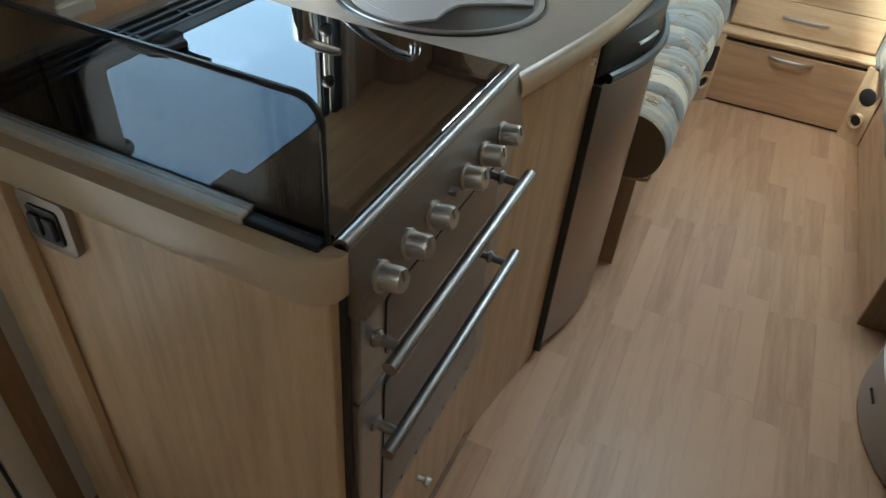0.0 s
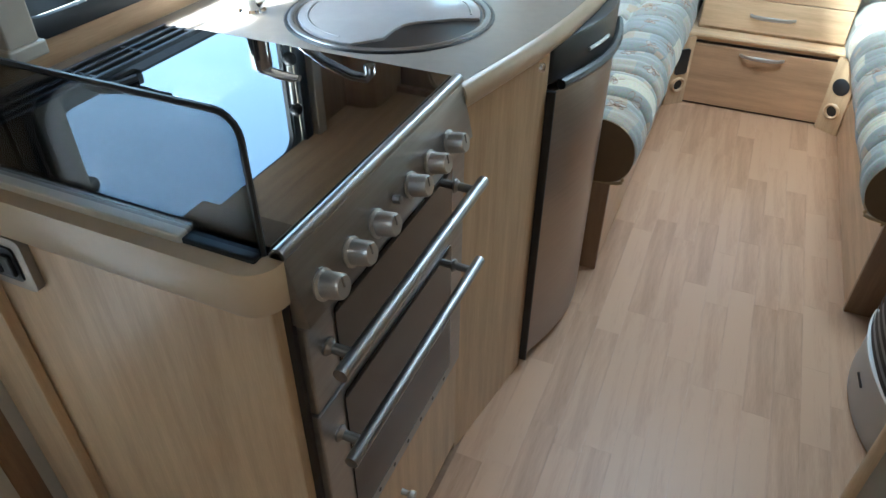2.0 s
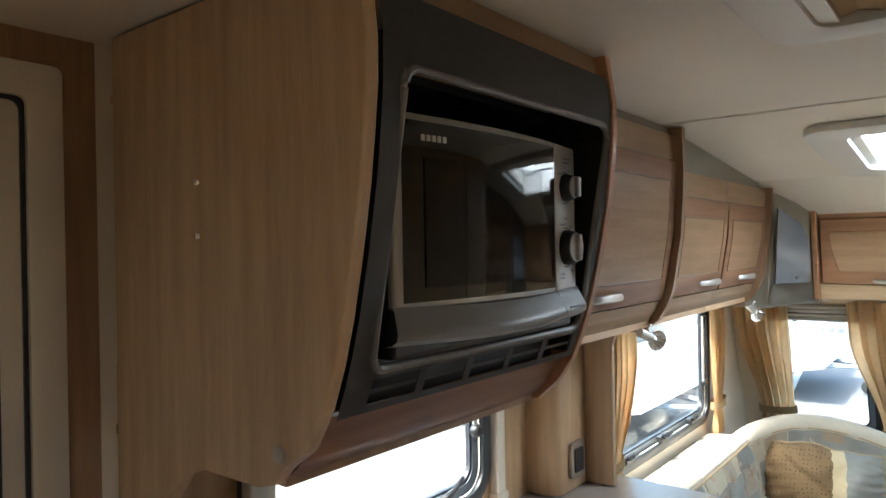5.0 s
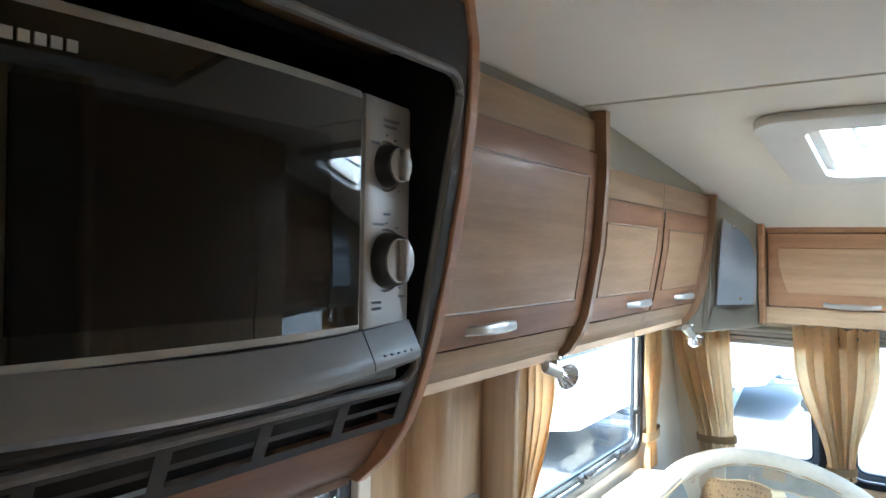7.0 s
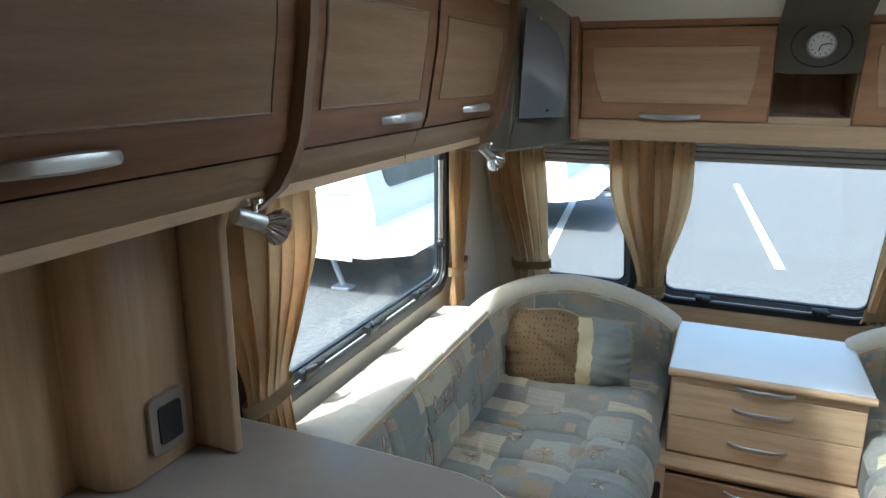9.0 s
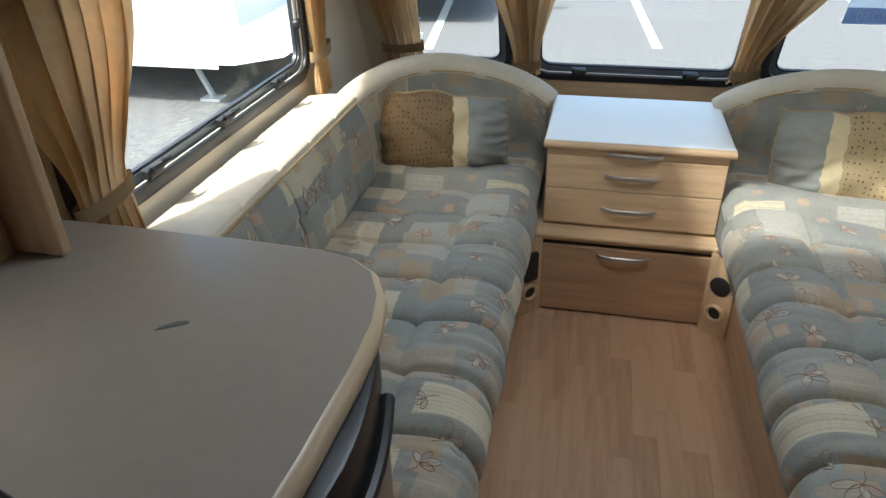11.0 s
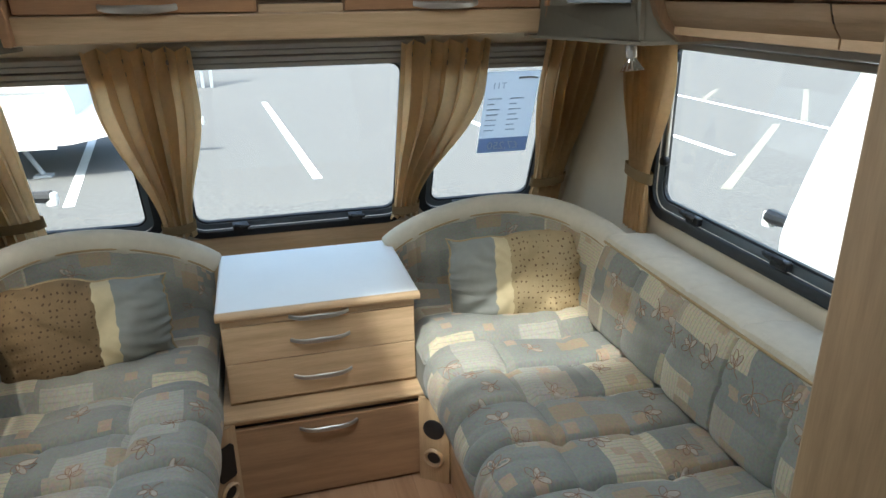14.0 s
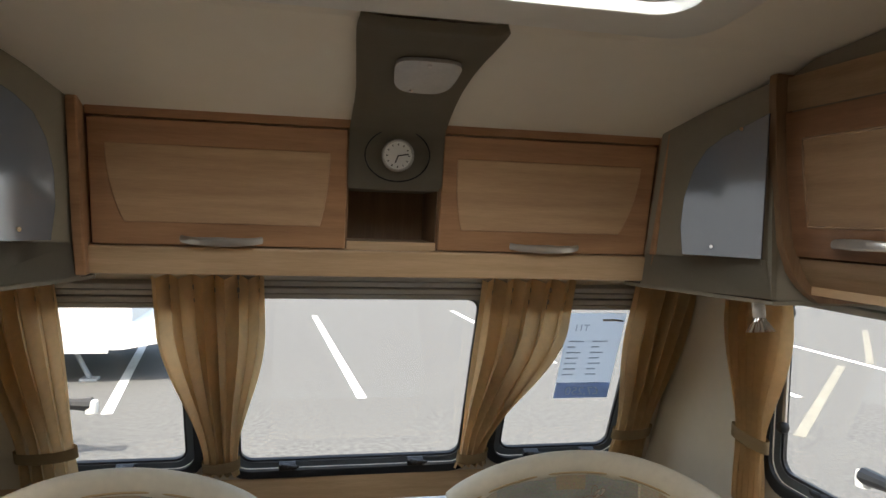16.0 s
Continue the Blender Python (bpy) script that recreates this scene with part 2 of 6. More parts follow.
FRIDGE = mat("bronze_grey_fridge_steel", (0.30, 0.235, 0.19), 0.30, 0.75, vary=0.06, stretch=(1, 1, 30))
HOBGLASS = mat("black_hob_glass", (0.004, 0.004, 0.0045), 0.02, vary=0.1, spec=1.0)
HOBGLASS.node_tree.nodes["Principled BSDF"].inputs["IOR"].default_value = 1.65
DARKGLASS = mat("black_microwave_glass", (0.010, 0.009, 0.009), 0.06, vary=0.1, coat=0.3)
OVENGLASS = mat("dark_oven_glass", (0.022, 0.015, 0.011), 0.08, vary=0.1, spec=0.4)
GREY_PLASTIC = mat("charcoal_surround_plastic", (0.105, 0.103, 0.102), 0.42, vary=0.08, bump=0.1, bump_scale=300)
# Lighter than the surround: the lip's edge highlight is put into its grey.
LIP_HIGHLIGHT = mat("highlit_grey_surround_edge", (0.16, 0.155, 0.15), 0.35, vary=0.15, scale=20)
SILVER_PLASTIC = mat("silver_plastic", (0.40, 0.395, 0.385), 0.34, 0.25, vary=0.03)
GREY_LID = mat("grey_sink_cover", (0.42, 0.41, 0.41), 0.22, vary=0.05, spec=0.8)
ALU = mat("cream_aluminium_strip", (0.60, 0.56, 0.48), 0.4, 0.3, vary=0.04)
GOLD = mat("gold_brown_curtain", (0.78, 0.60, 0.36), 0.85, vary=0.12, scale=7, bump=0.3, bump_scale=500, spec=0.2)
TIE = mat("tan_tieback", (0.40, 0.29, 0.16), 0.85, vary=0.1, bump=0.4, bump_scale=300, spec=0.2)
BLIND = mat("grey_blind_cassette", (0.30, 0.28, 0.25), 0.5, vary=0.06)
ACRYLIC = mat("pale_mirror_acrylic", (0.25, 0.27, 0.30), 0.08, 0.5, vary=0.03)
WHITE_PLASTIC = mat("white_plastic", (0.74, 0.73, 0.69), 0.4, vary=0.03)
LENS = mat("frosted_lens", (0.46, 0.45, 0.43), 0.25, vary=0.10, scale=14)
CARAVAN_WHITE = mat("white_caravan_skin", (0.80, 0.80, 0.79), 0.35, vary=0.02, scale=2)
ASPHALT = mat("worn_asphalt", (0.120, 0.119, 0.117), 0.9, vary=0.34, scale=20.0, spec=0.2, bump=0.5, bump_scale=90)
FADED = mat("faded_yellow_line_paint", (0.21, 0.20, 0.165), 0.8, vary=0.25, scale=6)
PAINT = mat("white_line_paint", (0.72, 0.72, 0.70), 0.7, vary=0.12, scale=4)
TYRE = mat("tyre_rubber", (0.02, 0.02, 0.02), 0.8, vary=0.2)
ORANGE = mat("orange_lens", (0.75, 0.22, 0.03), 0.3, vary=0.05)
PAPER = mat("white_paper", (0.78, 0.80, 0.82), 0.7, vary=0.02)
BLUE_INK = mat("grey_blue_print", (0.50, 0.58, 0.75), 0.7, vary=0.03)
GREY_INK = mat("grey_print", (0.25, 0.27, 0.32), 0.7, vary=0.03)
FENCE_GREY = mat("grey_painted_steel", (0.30, 0.33, 0.36), 0.5, vary=0.15, scale=1)
FROSTED = translucent(mat("frosted_door_pane", (0.56, 0.56, 0.55), 0.5, vary=0.02), 0.85)
PANE = glass("window_pane", (0.93, 0.96, 0.96))
TINTED = glass("tinted_guard_glass", (0.55, 0.56, 0.57))
DOME = glass("rooflight_dome", (0.74, 0.76, 0.77))
GROUND = (0.272, 0.264, 0.224)
CREAM_P, TAN_P, SLATE_P = (0.50, 0.425, 0.285), (0.35, 0.245, 0.14), (0.220, 0.222, 0.196)
PATCH = cloth("patchwork_upholstery", GROUND, [(0.23, 0.17, 0.60, SLATE_P, False), (0.13, 0.19, 0.80, (0.37, 0.345, 0.285), True), (0.145, 0.085, 0.83, CREAM_P, True), (0.085, 0.105, 0.86, (0.36, 0.30, 0.22), True), (0.085, 0.055, 0.90, TAN_P, False), (0.032, 0.032, 0.965, (0.43, 0.29, 0.18), False)])
PATCH_BACK = cloth("patchwork_back_upholstery", GROUND, [(0.19, 0.19, 0.55, SLATE_P, False), (0.10, 0.15, 0.78, CREAM_P, True), (0.11, 0.09, 0.82, (0.36, 0.30, 0.22), True), (0.075, 0.09, 0.87, TAN_P, False), (0.032, 0.032, 0.96, (0.43, 0.29, 0.18), False)], seed=3.3)
PILLOW_CLOTH = dotted("dotted_tan_cushion_cloth", (0.40, 0.30, 0.165), (0.16, 0.10, 0.055), 62)
# Same dotted cloth, darkened for the cushion that lies in shade.
PILLOW_SHADED = dotted("shaded_dotted_cushion_cloth", (0.18, 0.12, 0.062), (0.08, 0.048, 0.026), 62)
WAFFLE = waffle("cream_waffle_cloth", (0.58, 0.52, 0.41), 110)
BAND = mat("cream_band_cloth", (0.56, 0.46, 0.28), 0.9, vary=0.1, spec=0.15)
translucent(GOLD, 0.5)
translucent(PAPER, 0.8)
translucent(BLUE_INK, 0.8)
translucent(GREY_INK, 0.5)
GREYCLOTH = mat("grey_cushion_cloth", (0.25, 0.25, 0.225), 0.9, vary=0.1, spec=0.15)
STITCH = mat("brown_embroidery_thread", (0.27, 0.165, 0.11), 0.9, vary=0.1, spec=0.15)
LEAF_FILL = mat("pale_pink_embroidery", (0.42, 0.36, 0.30), 0.9, vary=0.15, scale=30, spec=0.15)
CARD_INK = mat("pale_grey_print", (0.46, 0.48, 0.53), 0.7, vary=0.03)
translucent(CARD_INK, 0.6)


# ---- building helpers ----
def base_of(ob):
    v = Vector((0, 0, 0))
    while ob:
        v += ob.location
        ob = ob.parent
    return v


def part(name, bm, material, parent=None, label="", smooth=False, shadow=True):
    bmesh.ops.recalc_face_normals(bm, faces=bm.faces)
    me = bpy.data.meshes.new(name)
    if parent:
        bmesh.ops.translate(bm, verts=bm.verts, vec=-base_of(parent))
    bm.to_mesh(me)
    bm.free()
    for mm in material if isinstance(material, (list, tuple)) else (material,):
        me.materials.append(mm)
    if smooth:
        me.shade_smooth()
        me.set_sharp_from_angle(angle=radians(40))
    ob = new(name, me)
    ob.parent = parent
    if not shadow:
        ob.visible_shadow = False
    return tagged(ob, label)


def struct(name, bm, material, label, category, smooth=False):
    return tagged(part(name, bm, material, None, label, smooth), category=category, kind="structure")


def thing(name, label, category, at=(0, 0, 0), group="", kind=""):
    ob = new(name)
    ob.location = at
    ob.empty_display_size = 0.05
    return tagged(ob, label, category, group, kind)


def frame_m(o, u, v):
    u, v = Vector(u).normalized(), Vector(v).normalized()
    w = u.cross(v)
    return Matrix(((u.x, v.x, w.x, o[0]), (u.y, v.y, w.y, o[1]), (u.z, v.z, w.z, o[2]), (0, 0, 0, 1)))


def box(x0, y0, z0, x1, y1, z1, bevel=0.0, seg=2, bm=None, m=None):
    b = bmesh.new()
    bmesh.ops.create_cube(b, size=1)
    bmesh.ops.scale(b, verts=b.verts, vec=(abs(x1 - x0), abs(y1 - y0), abs(z1 - z0)))
    bmesh.ops.translate(b, verts=b.verts, vec=((x0 + x1) / 2, (y0 + y1) / 2, (z0 + z1) / 2))
    if bevel:
        bmesh.ops.bevel(b, geom=b.edges, offset=bevel, segments=seg, affect="EDGES", profile=0.5)
    if m:
        bmesh.ops.transform(b, matrix=m, verts=b.verts)
    return join(bm, b)


def join(bm, b):
    if bm is None:
        return b
    tmp = bpy.data.meshes.new("tmp")
    b.to_mesh(tmp)
    b.free()
    bm.from_mesh(tmp)
    bpy.data.meshes.remove(tmp)
    return bm


def rrect(x0, y0, x1, y1, r, n=6):
    pts = []
    for cx, cy, a in ((x1 - r, y1 - r, 0), (x0 + r, y1 - r, 90), (x0 + r, y0 + r, 180), (x1 - r, y0 + r, 270)):
        for i in range(n + 1):
            t = radians(a + 90 * i / n)
            pts.append((cx + r * math.cos(t), cy + r * math.sin(t)))
    return pts


def plate(outer, holes=(), thick=0.01, m=None, bevel=0.0, bm=None):
    """A flat board with any outline and holes, thick along the third axis of m."""
    b = bmesh.new()
    edges = []
    for loop in (outer, *holes):
        vs = [b.verts.new((p[0], p[1], 0)) for p in loop]
        edges += [b.edges.new((vs[i], vs[(i + 1) % len(vs)])) for i in range(len(vs))]
    bmesh.ops.triangle_fill(b, use_beauty=True, use_dissolve=False, edges=edges)
    r = bmesh.ops.extrude_face_region(b, geom=list(b.faces))
    bmesh.ops.translate(b, verts=[g for g in r["geom"] if isinstance(g, bmesh.types.BMVert)], vec=(0, 0, thick))
    bmesh.ops.recalc_face_normals(b, faces=b.faces)
    if bevel:
        sharp = [e for e in b.edges if len(e.link_faces) == 2 and e.calc_face_angle(0) > 1.0]
        bmesh.ops.bevel(b, geom=sharp, offset=bevel, segments=2, affect="EDGES", profile=0.5, clamp_overlap=True)
    if m:
        bmesh.ops.transform(b, matrix=m, verts=b.verts)
    return join(bm, b)


def tube(points, r, n=8, closed=False, flat=1.0, bm=None, up=(0, 0, 1)):
    """A round rod along points; r is one radius or one for each point."""
    b = bmesh.new()
    pts = [Vector(p) for p in points]
    rings = []
    cnt = len(pts)
    for i, p in enumerate(pts):
        a = pts[(i - 1) % cnt] if closed or i else p
        c = pts[(i + 1) % cnt] if closed or i < cnt - 1 else p
        d = (c - a).normalized()
        s = d.cross(Vector(up))
        if s.length < 0.05:
            s = d.cross(Vector((1, 0.3, 0)))
        s.normalize()
        t = s.cross(d)
        rr = r[i] if isinstance(r, (list, tuple)) else r
        rings.append([b.verts.new(p + s * rr * math.cos(k * math.tau / n) + t * rr * flat * math.sin(k * math.tau / n)) for k in range(n)])
    for i in range(cnt if closed else cnt - 1):
        q, w = rings[i], rings[(i + 1) % cnt]
        for k in range(n):
            b.faces.new((q[k], q[(k + 1) % n], w[(k + 1) % n], w[k]))
    if not closed:
        b.faces.new(rings[0])
        b.faces.new(rings[-1])
    return join(bm, b)


def grid(f, nu, nv, bm=None, wrap=False, uv=None):
    """A sheet through f(u, v), u and v from 0 to 1, with UVs in metres when uv=(width, height)."""
    b = bmesh.new()
    vs = [[b.verts.new(f(i / nu, j / nv)) for j in range(nv + 1)] for i in range(nu + (0 if wrap else 1))]
    lay = b.loops.layers.uv.new("UVMap") if uv else None
    for i in range(nu):
        for j in range(nv):
            i2 = (i + 1) % len(vs)
            fc = b.faces.new((vs[i][j], vs[i2][j], vs[i2][j + 1], vs[i][j + 1]))
            if uv:
                for lp, (a, c) in zip(fc.loops, ((i, j), (i + 1, j), (i + 1, j + 1), (i, j + 1))):
                    lp[lay].uv = (a / nu * uv[0], c / nv * uv[1])
    return join(bm, b)


def lathe(profile, m=None, n=20, bm=None):
    """Radius and height pairs turned round the third axis of m."""
    b = bmesh.new()
    rings = []
    for r, h in profile:
        rings.append([b.verts.new((r * math.cos(k * math.tau / n), r * math.sin(k * math.tau / n), h)) for k in range(n)] if r > 1e-5 else [b.verts.new((0, 0, h))])
    for a, c in zip(rings, rings[1:]):
        for k in range(n):
            q = [a[k % len(a)], a[(k + 1) % n % len(a)], c[(k + 1) % n % len(c)], c[k % len(c)]]
            q = list(dict.fromkeys(q))
            if len(q) > 2:
                b.faces.new(q)
    for ring in (rings[0], rings[-1]):
        if len(ring) > 2:
            b.faces.new(ring)
    if m:
        bmesh.ops.transform(b, matrix=m, verts=b.verts)
    return join(bm, b)


def prism(profile, m, length, bm=None, bevel=0.0):
    return plate(profile, (), length, m, bevel, bm)


YZ = lambda x: frame_m((x, 0, 0), (0, 1, 0), (0, 0, 1))      # board in a side wall, thick towards +x
XZ = lambda y: frame_m((0, y, 0), (1, 0, 0), (0, 0, 1))      # board across, thick towards -y
XY = lambda z: frame_m((0, 0, z), (1, 0, 0), (0, 1, 0))      # board lying, thick upwards


def smoothstep(a, b, x):
    t = max(0.0, min(1.0, (x - a) / (b - a)))
    return t * t * (3 - 2 * t)

# ---- large structure ----
W, RAKE, SILL_Y, SILL_Z = 2.18, 0.40, 3.37, 0.60
CEIL_Z, BEND_Y, FRONT_Y, FRONT_Z = 1.885, 1.23, 2.15, 1.80


def mirror_x(bm):
    bmesh.ops.transform(bm, matrix=Matrix.Translation((W, 0, 0)) @ Matrix.Diagonal((-1, 1, 1, 1)), verts=bm.verts)
    bmesh.ops.reverse_faces(bm, faces=bm.faces)
    return bm


SIDE_OUT = [(-1.9, -0.25), (3.37, -0.25), (3.37, 0.60), (3.37 - RAKE * 1.2, 1.80), (2.45, 1.95), (-1.9, 1.95)]
KWIN, SWIN, DOORWAY = (0.22, 0.965, 0.92, 1.42), (1.54, 0.80, 2.68, 1.36), (-0.74, -0.17, -0.12, 1.79)
FWIN = ((0.13, 0.045, 0.60, 0.72), (0.69, 0.030, 1.50, 0.72), (1.57, 0.045, 2.05, 0.72))
struct("wall_west", plate(SIDE_OUT, [rrect(*KWIN, 0.07), rrect(*SWIN, 0.07), rrect(*DOORWAY, 0.015)], -0.03, YZ(0)), CREAM, "cream-lined caravan side wall with kitchen window and doorway", "wall")
struct("wall_east", plate(SIDE_OUT, [rrect(*SWIN, 0.07)], 0.03, YZ(W)), CREAM, "cream-lined caravan side wall with lounge window", "wall")
FRONT_M = frame_m((0, SILL_Y, SILL_Z), (1, 0, 0), (0, -RAKE, 1))
front = plate([(0.0, 0.0), (W, 0.0), (W, 1.4), (0.0, 1.4)], [rrect(*f, 0.07) for f in FWIN], -0.03, FRONT_M)
struct("wall_north", front, CREAM, "cream raked front wall with three windows", "wall")
struct("wall_north_base", box(0, 3.37, -0.05, W, 3.40, 0.60), BEECH_X, "beech lower front wall under the windows", "wall")
struct("wall_south", box(-0.03, -1.93, -0.05, W + 0.03, -1.9, 1.95), CREAM, "plain cream rear wall", "wall")
ADDED_REAR_RL = (0.77, -1.18, 1.41, -0.78)
ceil = plate([(-0.03, -1.93), (W + 0.03, -1.93), (W + 0.03, BEND_Y), (-0.03, BEND_Y)], [rrect(*ADDED_REAR_RL, 0.05)], 0.03, XY(CEIL_Z))
CL = math.hypot(FRONT_Y - BEND_Y, CEIL_Z - FRONT_Z)
CEIL_M = frame_m((0, BEND_Y, CEIL_Z), (1, 0, 0), (0, FRONT_Y - BEND_Y, FRONT_Z - CEIL_Z))
RL = (0.72, 0.25, 1.46, 0.77)
plate([(-0.03, 0.002), (W + 0.03, 0.002), (W + 0.03, CL), (-0.03, CL)], [rrect(*RL, 0.05)], 0.03, CEIL_M, bm=ceil)
plate([(-0.03, 0.0), (W + 0.03, 0.0), (W + 0.03, 0.93), (-0.03, 0.93)], (), 0.03, frame_m((0, FRONT_Y, FRONT_Z), (1, 0, 0), (0, 0.316, -0.109)), bm=ceil)
struct("ceiling", ceil, CEIL, "pale smooth caravan ceiling lining", "ceiling")
struct("ceiling_trim", tube([(0, BEND_Y, CEIL_Z - 0.001), (W, BEND_Y, CEIL_Z - 0.001)], 0.003, 6), CEIL, "thin seam strip across the ceiling", "trim")
floor = struct("floor", plate([(0.13, -0.76), (0.13, -0.07), (0.0, -0.07), (0.0, 3.38), (W, 3.38), (W, -1.9), (0.0, -1.9), (0.0, -0.76)], (), 0.05, XY(-0.054)), DARK_WOOD, "beech strip laminate floor", "floor")


def rooflight(CM, RL, pad=0.08):
    t = thing("rooflight", "white-framed clear acrylic caravan rooflight, closed", "rooflight", CM @ Vector((1.09, (RL[1] + RL[3]) / 2, 0)))
    part("surround", plate(rrect(RL[0] - pad, RL[1] - pad, RL[2] + pad, RL[3] + pad, 0.07), [rrect(RL[0] + 0.01, RL[1] + 0.01, RL[2] - 0.01, RL[3] - 0.01, 0.045)], -0.022, CM, 0.006), WHITE_PLASTIC, t, smooth=True)
    part("shaft", plate(rrect(RL[0] - 0.002, RL[1] - 0.002, RL[2] + 0.002, RL[3] + 0.002, 0.05), [rrect(RL[0] + 0.012, RL[1] + 0.012, RL[2] - 0.012, RL[3] - 0.012, 0.045)], 0.10, CM), WHITE_PLASTIC, t)
    part("dome", plate(rrect(RL[0], RL[1], RL[2], RL[3], 0.05), (), 0.004, CM @ pose(0, 0, 0.09)), DOME, t, "clear acrylic dome")
    wire = [(RL[0] + 0.075, RL[1] + 0.10), (RL[0] + 0.085, RL[3] - 0.085), (RL[0] + 0.10, RL[3] - 0.065), (RL[0] + 0.20, RL[3] - 0.062), (RL[0] + 0.27, RL[3] - 0.11)]
    wire = wire + [(RL[0] + RL[2] - x, y) for x, y in reversed(wire)]
    part("blind_wire", tube([CM @ Vector((x, y, 0.045)) for x, y in wire], 0.0045, 6), GREY_PLASTIC, t, "thin grey bent wire bar", smooth=True)
    for u in (RL[0] + 0.02, RL[2] - 0.02):
        part("blind_rail", box(u - 0.012, RL[1] + 0.02, 0.0, u + 0.012, RL[3] - 0.02, 0.02, 0.003, m=CM), ALU, t)
    part("blind_bar", box(RL[0] + 0.02, RL[1] + 0.012, -0.004, RL[2] - 0.02, RL[1] + 0.04, 0.016, 0.004, m=CM), SILVER_PLASTIC, t, "grey pull bar of the blind")


rooflight(CEIL_M, RL)
# Unseen second rooflight, put in to bring light from the rear.
rooflight(XY(CEIL_Z), ADDED_REAR_RL, 0.05)


def blind_rooflight(x0, y0, x1, y1):
    """A smaller rooflight whose cassette blind is pulled shut."""
    t = thing("rooflight", "small cream rooflight in the kitchen ceiling, blind shut", "rooflight", ((x0 + x1) / 2, (y0 + y1) / 2, CEIL_Z))
    m = XY(CEIL_Z)
    part("surround", plate(rrect(x0 - 0.07, y0 - 0.07, x1 + 0.07, y1 + 0.07, 0.07), [rrect(x0, y0, x1, y1, 0.03)], -0.022, m, 0.006), WHITE_PLASTIC, t, smooth=True)
    n = 9
    for k in range(n):
        a, c = x0 + (x1 - x0) * k / n, x0 + (x1 - x0) * (k + 1) / n
        part("blind_pleat", prism([(a, -0.004), ((a + c) / 2, -0.010), (c, -0.004), (c, -0.002), (a, -0.002)], frame_m((0, y1, CEIL_Z), (1, 0, 0), (0, 0, 1)), y1 - y0), TIE, t)
    part("pull_bar", box(x0, y0, -0.016, x0 + 0.025, y1, -0.004, 0.003, m=m), ALU, t)


blind_rooflight(0.83, 0.16, 1.25, 0.55)


def catch(m, u, v, parent, side=1, reach=1.0):
    """A black window catch: block, pivot and bent lever; m maps wall coordinates, third axis into the room."""
    c = part("catch", box(u - 0.028, v - 0.010, 0.004, u + 0.028, v + 0.016, 0.026, 0.005, m=m), BLACK, parent, "black plastic window catch")
    b = tube([m @ Vector(p) for p in ((u - 0.012 * side, v + 0.012, 0.024), (u + 0.004 * side, v + 0.020, 0.038), (u + 0.030 * side, v + 0.020 + 0.014 * reach, 0.042), (u + 0.030 * side + 0.032 * side * reach, v + 0.020 + 0.032 * reach, 0.040))], [0.011, 0.010, 0.006, 0.005], 8)
    part("lever", b, BLACK, c)


def window(name, m, r, stays, label, rad=0.07, hinge=None):
    t = thing(name, label, "window", m @ Vector(((r[0] + r[2]) / 2, r[1], 0)), kind="structure")
    u0, v0, u1, v1 = r
    part("window_frame", plate(rrect(u0 - 0.022, v0 - 0.022, u1 + 0.022, v1 + 0.022, rad + 0.02), [rrect(u0 + 0.012, v0 + 0.012, u1 - 0.012, v1 - 0.012, rad - 0.01)], 0.014, m, 0.004), RUBBER, t, "black rubber window frame", smooth=True)
    part("channel", plate(rrect(u0 + 0.010, v0 + 0.010, u1 - 0.010, v1 - 0.010, rad - 0.008), [rrect(u0 + 0.034, v0 + 0.034, u1 - 0.034, v1 - 0.034, rad - 0.025)], 0.012, m @ pose(0, 0, -0.016)), CHANNEL, t, "grey-blue inner channel")
    part("seal", plate(rrect(u0 + 0.032, v0 + 0.032, u1 - 0.032, v1 - 0.032, rad - 0.022), [rrect(u0 + 0.041, v0 + 0.041, u1 - 0.041, v1 - 0.041, rad - 0.03)], 0.012, m @ pose(0, 0, -0.020)), RUBBER, t)
    part("pane", plate(rrect(u0, v0, u1, v1, rad), (), 0.004, m @ pose(0, 0, -0.026)), PANE, t, "clear acrylic pane", shadow=False)
    for i, u in enumerate(stays):
        catch(m, u, v0 + 0.028, t, 1, 1.0 if name == "window_1" else 0.15)
    if hinge:
        for u, va, vb in hinge:
            part("stay_bar", tube([m @ Vector((u, va, 0.012)), m @ Vector((u, vb, 0.012))], 0.006, 8), SATIN, t, "silver sliding stay bar")
            for v in (va, vb):
                part("stay_knob", lathe([(0.0, 0), (0.014, 0), (0.016, 0.006), (0.016, 0.016), (0.011, 0.022), (0, 0.022)], m @ pose(u, v, 0.006), 10), BLACK, t, smooth=True)
    return t


LEFT_M = frame_m((0, 0, 0), (0, 1, 0), (0, 0, 1))
RIGHT_M = Matrix(((0, 0, -1, W), (1, 0, 0, 0), (0, 1, 0, 0), (0, 0, 0, 1)))
window("window_1", LEFT_M, KWIN, (0.405, 0.724), "black-framed kitchen window, closed, above the worktop", hinge=[(0.875, 1.13, 1.26), (0.265, 1.13, 1.26)])
window("window_2", LEFT_M, SWIN, (1.77, 2.10, 2.435), "black-framed lounge window above the bench", hinge=[(2.615, 0.965, 1.27)])
window("window_3", RIGHT_M, SWIN, (1.77, 2.086, 2.44), "black-framed lounge window above the bench", hinge=[(2.615, 0.965, 1.27)])
